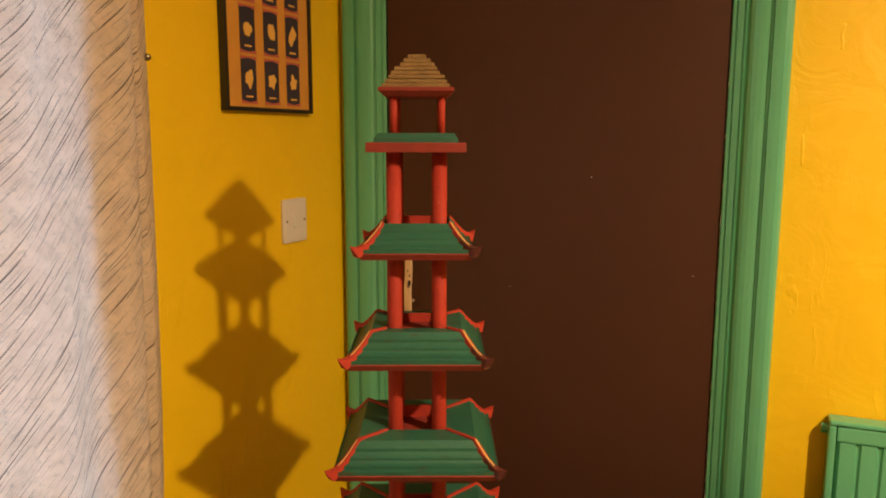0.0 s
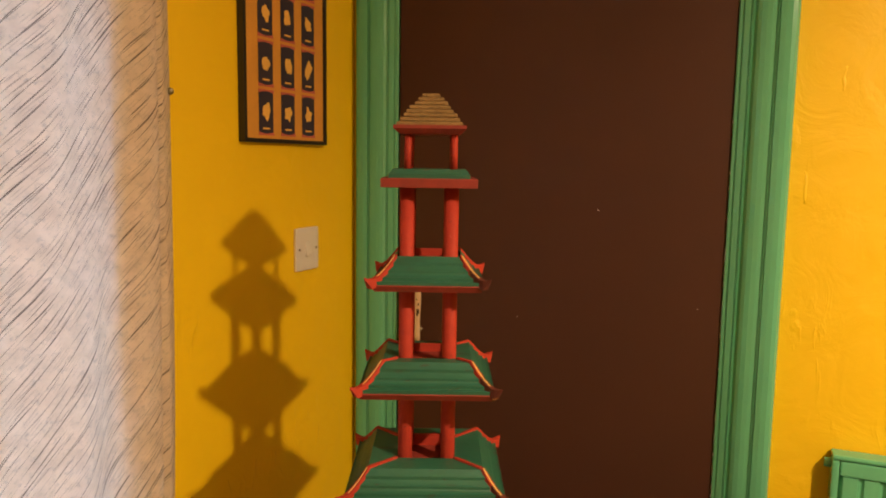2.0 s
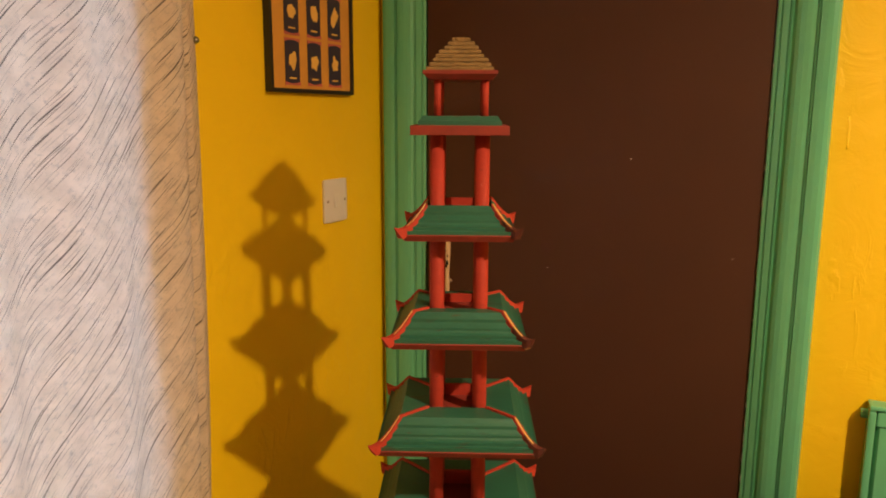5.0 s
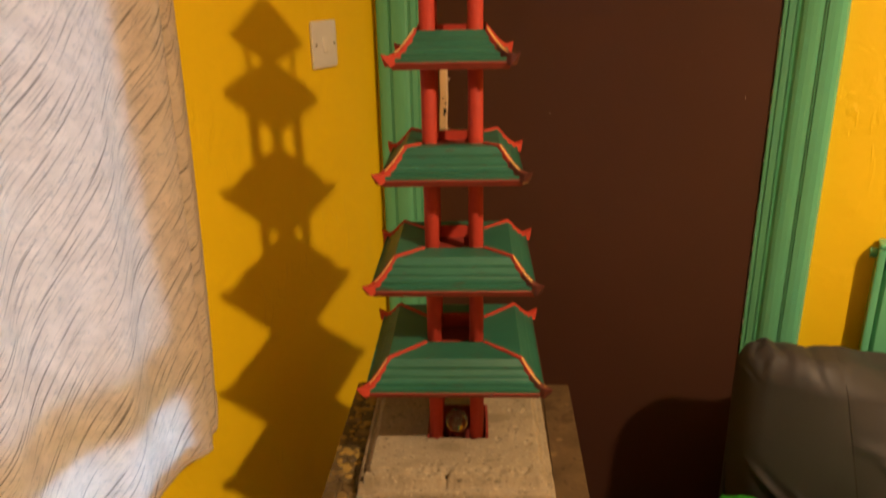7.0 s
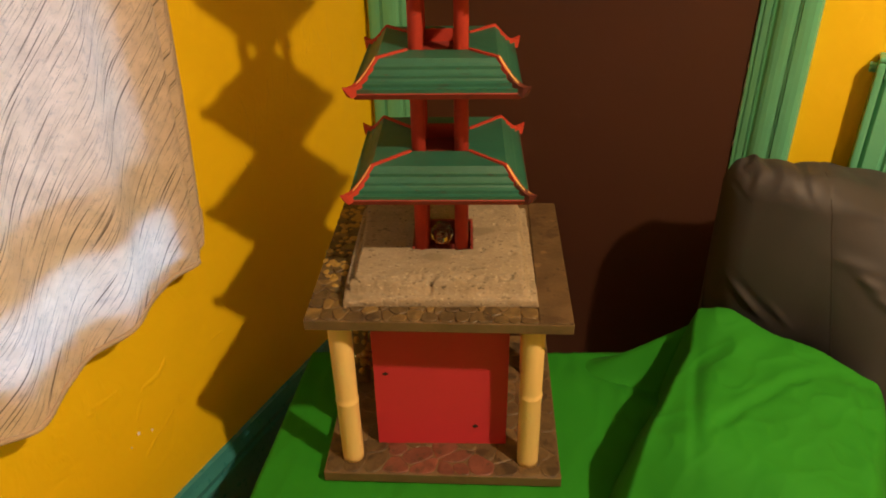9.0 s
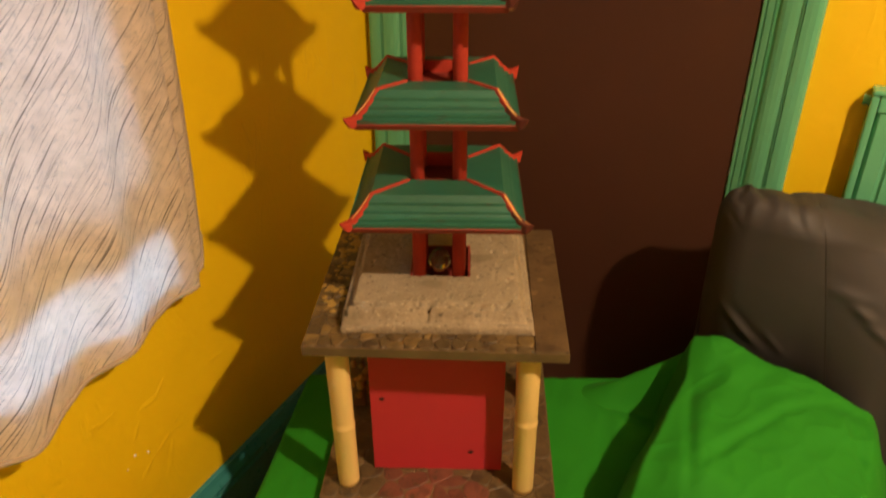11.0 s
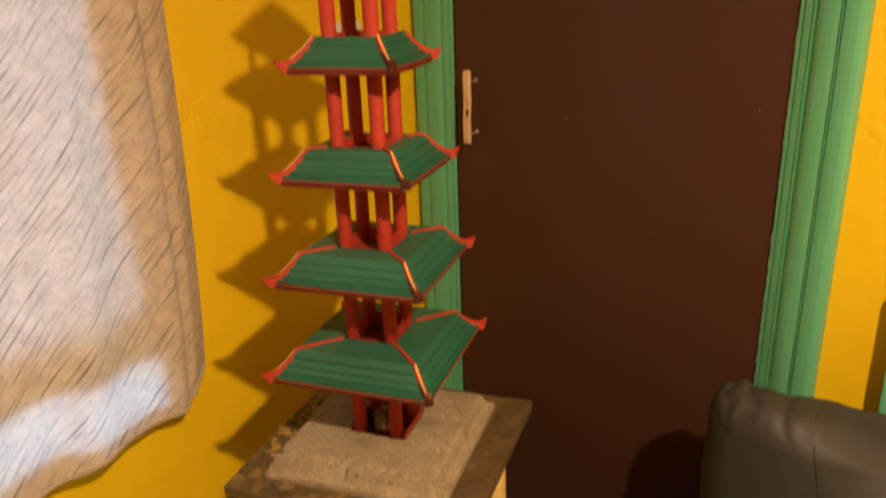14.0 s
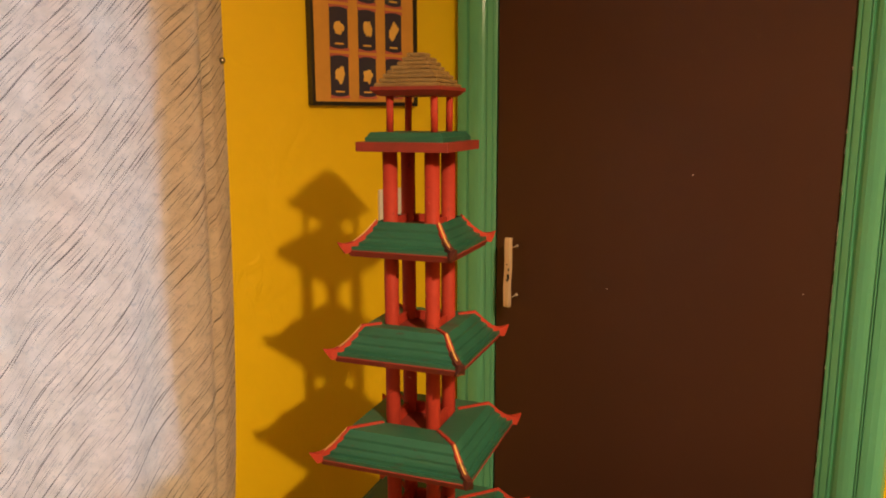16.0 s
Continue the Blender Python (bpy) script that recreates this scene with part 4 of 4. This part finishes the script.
def paving(parent, rect, skip, z0, z1, spacing, seed, mat):
    """Irregular flat stones with open joints over a rectangle, but for the part that skip() names."""
    r = random.Random(seed)
    x0, x1, y0, y1 = rect
    nx, ny = round((x1 - x0) / spacing), round((y1 - y0) / spacing)
    seeds = [(x0 + (i + r.uniform(0.05, 0.95)) * (x1 - x0) / nx, y0 + (j + r.uniform(0.05, 0.95)) * (y1 - y0) / ny) for i in range(nx) for j in range(ny)]
    for sx, sy in seeds:
        if skip(sx, sy):
            continue
        poly = [(x0, y0), (x1, y0), (x1, y1), (x0, y1)]
        for ox, oy in seeds:
            dx, dy = ox - sx, oy - sy
            d = math.hypot(dx, dy)
            if d == 0 or d > spacing * 3.2:
                continue
            half = d / 2 - r.uniform(-0.0006, 0.0012)
            kept = []
            for (ax, ay), (cx, cy) in zip(poly, poly[1:] + poly[:1]):
                pa, pc = half - ((ax - sx) * dx + (ay - sy) * dy) / d, half - ((cx - sx) * dx + (cy - sy) * dy) / d
                if pa >= 0:
                    kept.append((ax, ay))
                if (pa > 0) != (pc > 0) and pa != pc:
                    q = pa / (pa - pc)
                    kept.append((ax + (cx - ax) * q, ay + (cy - ay) * q))
            poly = kept
            if len(poly) < 3:
                break
        if len(poly) < 3:
            continue
        for cut in (0.24, 0.26):
            poly = [(ax + (cx - ax) * q, ay + (cy - ay) * q) for (ax, ay), (cx, cy) in zip(poly, poly[1:] + poly[:1]) for q in (cut, 1 - cut)]
        b = bm_()
        h = r.uniform(-0.0007, 0.0004)
        loft(b, [[tuple(TWIST @ Vector((sx + (x - sx) * g, sy + (y - sy) * g, z))) for x, y in poly] for g, z in ((1.0, z0), (1.0, z1 - 0.0012 + h), (0.95, z1 - 0.0004 + h), (0.86, z1 + h))])
        part("stone", b, mat(sx, sy), parent)


def pebble_mesh(k):
    b = bm_()
    bmesh.ops.create_icosphere(b, subdivisions=2, radius=1.0)
    for v in b.verts:
        v.co *= 1 + 0.35 * noise.noise(v.co * 1.3 + Vector((k * 7, k * 3, 0)))
    return mesh_of("pebble", b, OCHRE, True)


PEBBLES = [pebble_mesh(k) for k in range(4)]


def pebble(parent, x, y, z, r, flat):
    ob = new("pebble", PEBBLES[lump_rng.randrange(4)])
    ob.parent = parent
    ob.matrix_local = pose(x, y, z, 0, 0, lump_rng.uniform(0, 360)) @ Matrix.Diagonal((r, r * lump_rng.uniform(0.6, 1.0), r * flat, 1))


paving(base, (-0.188, 0.188, -0.176, 0.188), lambda x, y: -0.100 < x < 0.095 and -0.092 < y < 0.080, 0.3430, 0.3450, 0.034, 8, lambda x, y: RED_STONE if abs(x + 0.005) < 0.075 and y < -0.115 else BASE_STONE)

# the fourth pillar is a rough stone-covered post
b = bm_()
box(b, -0.166, -0.142, 0.050, 0.074, 0.3430, 0.6320, 0.003)
stone_post = part("stone_post", b, SLAB_EDGE, pagoda, "rough post covered in ochre pebbles")
for k in range(34):
    a = lump_rng.randrange(3)
    z = lump_rng.uniform(0.36, 0.615)
    w = lump_rng.uniform(-0.010, 0.010)
    pebble(stone_post, (-0.154 + w, -0.140, -0.154 + w)[a], (0.050, 0.062 + w, 0.052)[a], z, lump_rng.uniform(0.004, 0.0085), 1.0)
b = bm_()
box(b, -0.1090, 0.1030, -0.102, 0.113, 0.3440, 0.6320, 0.0012)
room = part("red_box", b, RED_BOARD, pagoda, "red painted box between the pillars")
for x, z in ((-0.090, 0.495), (0.052, 0.385)):
    for dx, dz in ((0.0045, 0.0011), (0.0011, 0.0035)):
        b = bm_()
        box(b, x - dx, x + dx, -0.1032 - dx * 0.1, -0.1015, z - dz, z + dz)
        part("nail_mark", b, DARK, room)
b = bm_()
box(b, -0.189, 0.188, -0.181, 0.177, 0.6310, 0.6475, 0.0015)
slab = part("upper_slab", twisted(b), SLAB_EDGE, pagoda, "dark edged stone slab")
b = bm_()
box(b, 0.1405, 0.187, -0.180, 0.176, 0.6470, 0.6500, 0.001)
part("slab_face", twisted(b), SLAB_STONE, slab, "worn brown stone face")
paving(slab, (-0.188, 0.1395, -0.180, 0.176), lambda x, y: -0.132 < x and y > -0.132, 0.6470, 0.6502, 0.021, 5, lambda x, y: PAVE_STONE)

for k in range(60):
    x, y = lump_rng.uniform(-0.185, -0.147), lump_rng.uniform(-0.10, 0.172)
    pebble(slab, *(TWIST @ Vector((x, y, 0.6497))), lump_rng.uniform(0.0035, 0.0085), 0.32)

# gritty cast step: rounded edges, a slot along one side, pits along the front, a square well in it
Z0, Z1 = 0.6490, 0.6855
W = 0.1385
HOLE = (-0.0445, 0.0475, -0.0385, 0.046)


def grit_height(x, y):
    z = Z1 + 0.0010 * noise.noise(Vector((x, y, 0)) / 0.035) + 0.0005 * noise.noise(Vector((x, y, 3)) / 0.008) + 0.0004 * noise.noise(Vector((x, y, 5)) / 0.0035)
    slot = x + W - 0.0125 - 0.0012 * noise.noise(Vector((y, 0, 1)) / 0.03)
    d = max(0.0, min(W - x, y + W, W - y) + 0.0016 * noise.noise(Vector((x, y, 8)) / 0.02) + 0.001 * noise.noise(Vector((x, y, 18)) / 0.006))
    side = x + W
    low = 1 - ease(d, 0.0085, 0.0205)
    if side < 0.012 and d > 0.012:
        low = 0.80 * (1 - ease(side, 0.0085, 0.0115))
    z -= 0.0195 * low + 0.0030 * math.exp(-d / 0.03)
    edge = min(d, side)
    if edge < 0.004:
        z -= 0.0045 * (1 - math.sqrt(max(0.0, 1 - (1 - edge / 0.004) ** 2)))
    if -W + 0.024 < y < W - 0.045:
        z -= 0.013 * math.exp(-(slot / 0.0032) ** 4)
    pit = max(0.0, noise.noise(Vector((x * 0.5, y, 11)) / 0.007) + 0.25 + 0.35 * noise.noise(Vector((x, 0, 2)) / 0.05))
    z -= 0.0105 * pit * math.exp(-((y + W - 0.0240 - 0.002 * noise.noise(Vector((x, 0, 6)) / 0.03)) / 0.0046) ** 2)
    z += 0.0030 * math.exp(-((x - 0.012) / 0.014) ** 2) * math.exp(-((y + W - 0.020) / 0.010) ** 2) * (1 + noise.noise(Vector((x, y, 9)) / 0.006))
    z -= 0.0030 * max(0.0, noise.noise(Vector((x, y, 21)) / 0.011) - 0.42) / 0.3 + 0.0022 * max(0.0, noise.noise(Vector((x, y, 33)) / 0.005) - 0.5) / 0.3
    return z - 0.011 * math.exp(-((x + 0.013 - 0.15 * (y + W - 0.018)) / 0.0032) ** 2) * math.exp(-((y + W - 0.019) / 0.009) ** 4)


def grit_step():
    b = bm_()

    def marks(lo, hi, cut0, cut1, n):
        out = [lo + (hi - lo) * k / n for k in range(n + 1)]
        for c in (cut0, cut1):
            out[min(range(n + 1), key=lambda k: abs(out[k] - c))] = c
        return out

    xs, ys = marks(-W, W, HOLE[0], HOLE[1], 150), marks(-W, W, HOLE[2], HOLE[3], 150)
    top = {(i, j): b.verts.new((x + 0.0012 * noise.noise(Vector((x, y, 40)) / 0.02), y + 0.0012 * noise.noise(Vector((x, y, 50)) / 0.02), grit_height(x, y))) for i, x in enumerate(xs) for j, y in enumerate(ys)}
    n = 150
    for i in range(n):
        for j in range(n):
            if HOLE[0] - 1e-6 < xs[i] < HOLE[1] - 1e-6 and HOLE[2] - 1e-6 < ys[j] < HOLE[3] - 1e-6:
                continue
            b.faces.new((top[i, j], top[i + 1, j], top[i + 1, j + 1], top[i, j + 1]))
    rim = [(i, 0) for i in range(n)] + [(n, j) for j in range(n)] + [(i, n) for i in range(n, 0, -1)] + [(0, j) for j in range(n, 0, -1)]
    last = [top[k] for k in rim]
    for step, z in ((0.0006, 0.6515), (0.0, Z0)):
        row = []
        for k, w in zip(rim, last):
            x, y = xs[k[0]], ys[k[1]]
            sx, sy = (x > W - 1e-6) - (x < -W + 1e-6), (y > W - 1e-6) - (y < -W + 1e-6)
            g = step * (1 + 2 * noise.noise(Vector((x, y, z * 40)) / 0.012))
            row.append(b.verts.new((x + sx * g, y + sy * g, z)))
        for q in range(len(rim)):
            r = (q + 1) % len(rim)
            b.faces.new((last[q], row[q], row[r], last[r]))
        last = row
    part("grit_step", b, GRIT, pagoda, "grey gritty cast stone step", True)


grit_step()
b = bm_()
box(b, HOLE[0], HOLE[1], HOLE[2], HOLE[3], Z0, Z0 + 0.006)
part("well_floor", b, RED_WORN, pagoda)
for q in ((HOLE[1] - 0.004, HOLE[1] - 0.0005, HOLE[2], HOLE[3]), (HOLE[0] + 0.0005, HOLE[0] + 0.004, HOLE[2], HOLE[3]), (HOLE[0] + 0.004, HOLE[1] - 0.004, HOLE[3] - 0.004, HOLE[3] - 0.0005)):
    b = bm_()
    box(b, *q, Z0 + 0.006, Z1 + 0.006)
    part("well_lining", b, RED_WORN, pagoda)

# four tall columns right through the storeys
C = 0.030
for x, y in ((-C, -C), (C, -C), (C, C), (-C, C)):
    b = bm_()
    post(b, x, y, [(Z0 + 0.006, 0.0103), (1.10, 0.0100), (1.3672, 0.0100)], 18)
    part("column", b, RED, pagoda, "red painted round column", True)


def roof(z, knee):
    """One storey's roof: a flat green deck, four stepped slopes, red hips with horned ends, a red eave board."""
    reach, top = 0.030, z + 0.043
    eave = knee + reach
    # underside board, coloured near black to deepen the shade below the roof
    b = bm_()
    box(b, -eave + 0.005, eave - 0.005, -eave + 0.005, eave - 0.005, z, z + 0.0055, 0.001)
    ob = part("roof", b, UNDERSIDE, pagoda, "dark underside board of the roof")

    def fall(q):
        return top - 0.0345 * (1 - (1 - q) ** 1.5)

    if knee > 0.045:
        w = 0.040
        for q in ((-knee, knee, -knee, -w), (-knee, knee, w, knee), (-knee, -w, -w, w), (w, knee, -w, w)):
            b = bm_()
            box(b, *q, top - 0.004, top)
            part("deck_board", b, ROOF_GREEN, ob, "green painted deck")
    prof, n = [(0.0, top)], 4
    for i in range(n):
        qa, qb = i / n, (i + 1) / n
        prof += [(reach * (qa * 0.4 + qb * 0.6), fall(qa * 0.4 + qb * 0.6) + 0.0024), (reach * qb, fall(qb) + 0.0042), (reach * (qb + 0.004), fall(qb))]
    prof[-1] = (reach, fall(1.0))
    turns = [Matrix.Rotation(math.pi / 2 * k, 4, "Z") for k in range(4)]
    for m in turns:
        b = bm_()
        rows = [[m @ Vector((sx * (knee + o), -(knee + o), h)) for sx in (-1, 1)] for o, h in prof]
        under = [[m @ Vector((sx * (knee + o), -(knee + o), h - 0.004)) for sx in (-1, 1)] for o, h in (prof[-1], prof[0])]
        loft(b, [[r[0], r[1]] for r in rows + under], cap=False, closed=False)
        part("slope", b, ROOF_GREEN, ob, "green stepped roof slope")
        b = bm_()
        loft(b, [[m @ Vector((sx * e, -e, h)) for e, h in ((eave - 0.007, z - 0.0015), (eave - 0.0035, z - 0.0015), (eave + 0.0014, z + 0.0066), (eave + 0.0006, z + 0.0078), (eave - 0.003, z + 0.008))] for sx in (-1, 1)])
        part("eave_board", b, RED_WORN, ob, "red painted eave board")
    for k, m in enumerate(turns):
        b = bm_()
        rings = []
        inner = 0.041
        pts = [(inner, top + 0.001, 0.0026, 0.0026)] if knee > 0.045 else []
        pts += [(knee, top + 0.0010, 0.0028, 0.003)]
        pts += [(knee + reach * q, fall(q) + 0.001 + 0.002 * q, 0.0032 + 0.0024 * q, 0.0045 + 0.0035 * q) for q in (0.15, 0.3, 0.45, 0.6, 0.75, 0.9)]
        pts += [(eave + 0.002, z + 0.0115, 0.0054, 0.0085), (eave + 0.0058, z + 0.0150, 0.0030, 0.0045), (eave + 0.0090, z + 0.0185, 0.0006, 0.0008)]
        side = Vector((1, 1, 0)).normalized()
        for a, h, w, t in pts:
            p = Vector((a, -a, h))
            rings.append([m @ (p + side * (-w) + Vector((0, 0, -t))), m @ (p + side * w + Vector((0, 0, -t))), m @ (p + side * w * 0.8 + Vector((0, 0, t * 0.55))), m @ (p - side * w * 0.8 + Vector((0, 0, t * 0.55)))])
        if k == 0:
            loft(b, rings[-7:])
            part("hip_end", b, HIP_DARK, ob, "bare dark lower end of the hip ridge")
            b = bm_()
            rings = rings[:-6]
        loft(b, rings)
        part("hip", b, RED, ob, "red hip ridge with a horned end")
        # thin ochre strip on the front hips stands in for their specular highlight
        if k in (0, 3):
            b = bm_()
            rings = []
            for q in (0.04, 0.15, 0.3, 0.45, 0.6, 0.72, 0.80):
                p = Vector((knee + reach * q, -knee - reach * q, fall(q) + 0.0035 + 0.0035 * q))
                w = 0.0013 if k == 0 else 0.0007
                rings.append([m @ (p - side * w), m @ (p + side * w), m @ (p + side * w * 0.6 + Vector((0, 0, 0.0012))), m @ (p - side * w * 0.6 + Vector((0, 0, 0.0012)))])
            loft(b, rings)
            part("gilt_edge", b, HIP_GLINT, ob, "ochre strip painted as the hip's lamp glint")
    b = bm_()
    box(b, -0.0285, 0.0285, -0.0285, 0.0285, top - 0.012, top - 0.008)
    part("storey_floor", b, RED_WORN, ob)
    # low red panels closing the storey between the columns
    for q in ((-C, C, C - 0.002, C + 0.002), (C - 0.002, C + 0.002, -C + 0.004, C - 0.002), (-C - 0.002, -C + 0.002, -C + 0.004, C - 0.002)):
        b = bm_()
        box(b, *q, top - 0.02, top + 0.013 - 0.0105 * min(1.0, (0.0905 - knee) / 0.035))
        part("storey_panel", b, RED, ob)
    return ob


for z, knee in ((0.8035, 0.0905), (0.9460, 0.0775), (1.0890, 0.0605), (1.2310, 0.0440)):
    roof(z, knee)

# the square lantern on top
b = bm_()
box(b, -0.0640, 0.0640, -0.0630, 0.0630, 1.3667, 1.3792, 0.0012)
part("lantern_floor", b, RED_WORN, pagoda, "flat red board")
b = bm_()
loft(b, [[(sx * h, sy * h, z) for sx, sy in ((-1, -1), (1, -1), (1, 1), (-1, 1))] for z, h in ((1.3787, 0.0545), (1.3847, 0.0540), (1.3857, 0.0525), (1.3912, 0.0490))])
part("lantern_deck", b, ROOF_GREEN, pagoda, "green painted deck")
for x, y, dx, dy in ((-0.0300, -0.0285, 0.0005, 0.0), (0.0328, -0.0285, -0.0002, 0), (0.0320, 0.0285, 0.0, 0.002), (-0.0285, 0.0285, 0.001, 0)):
    b = bm_()
    post(b, (x, x + dx), (y, y + dy), [(1.3907, 0.0047), (1.4387, 0.0049)], 14)
    part("lantern_post", b, RED, pagoda, "thin red post", True)
b = bm_()
loft(b, [[(sx * h, sy * h, z) for sx, sy in ((-1, -1), (1, -1), (1, 1), (-1, 1))] for z, h in ((1.4372, 0.0385), (1.4382, 0.0410), (1.4447, 0.0485), (1.4492, 0.0485))])
part("top_board", b, RED_WORN, pagoda, "red bevelled board")
layers, top_rng = 8, random.Random(3)
for i in range(layers):
    k = i / (layers - 1)
    h0 = 0.0435 * (1 - k) ** 0.92 + 0.0115 * k
    z = 1.4487 + 0.00560 * i
    b = bm_()
    dx, dy = top_rng.uniform(-0.0010, 0.0010), top_rng.uniform(-0.0010, 0.0010)
    square = [(-1 + 2 * j / 12, -1) for j in range(12)] + [(1, -1 + 2 * j / 12) for j in range(12)] + [(1 - 2 * j / 12, 1) for j in range(12)] + [(-1, 1 - 2 * j / 12) for j in range(12)]
    rings = []
    for zz, grow in ((z - 0.0012, -0.0035), (z, -0.0030), (z + 0.0007, 0.0004), (z + 0.0040, 0.0006), (z + 0.0052, -0.0010), (z + 0.0056, -0.0060)):
        ring = []
        for x, y in square:
            f = h0 + grow + 0.0011 * noise.noise(Vector((x * 4, y * 4, i * 3.1)))
            ring.append((dx + x * f, dy + y * f, zz + 0.0007 * noise.noise(Vector((x * 3, y * 3, i * 5.7)))))
        rings.append(ring)
    loft(b, rings)
    part("cane_layer", b, CANE, pagoda, "layer of split cane thatch")

b = bm_()
post(b, 0, -0.010, [(Z0 + 0.006, 0.012), (0.6815, 0.011)], 16)
part("ball_stand", b, RED_WORN, pagoda, "small red stand")
b = bm_()
bmesh.ops.create_uvsphere(b, u_segments=28, v_segments=18, radius=0.0180)
inner = bmesh.ops.create_uvsphere(b, u_segments=28, v_segments=18, radius=0.0174)
bmesh.ops.reverse_faces(b, faces=list({f for v in inner["verts"] for f in v.link_faces}))
bmesh.ops.transform(b, matrix=Matrix.Translation((0, -0.010, 0.6985)) @ Matrix.Diagonal((0.95, 0.95, 1.0, 1)), verts=b.verts)
thing("glass_ball", "small smoky glass ball between the red columns", "glass ball", TURN28, b, BALL_GLASS, smooth=True)
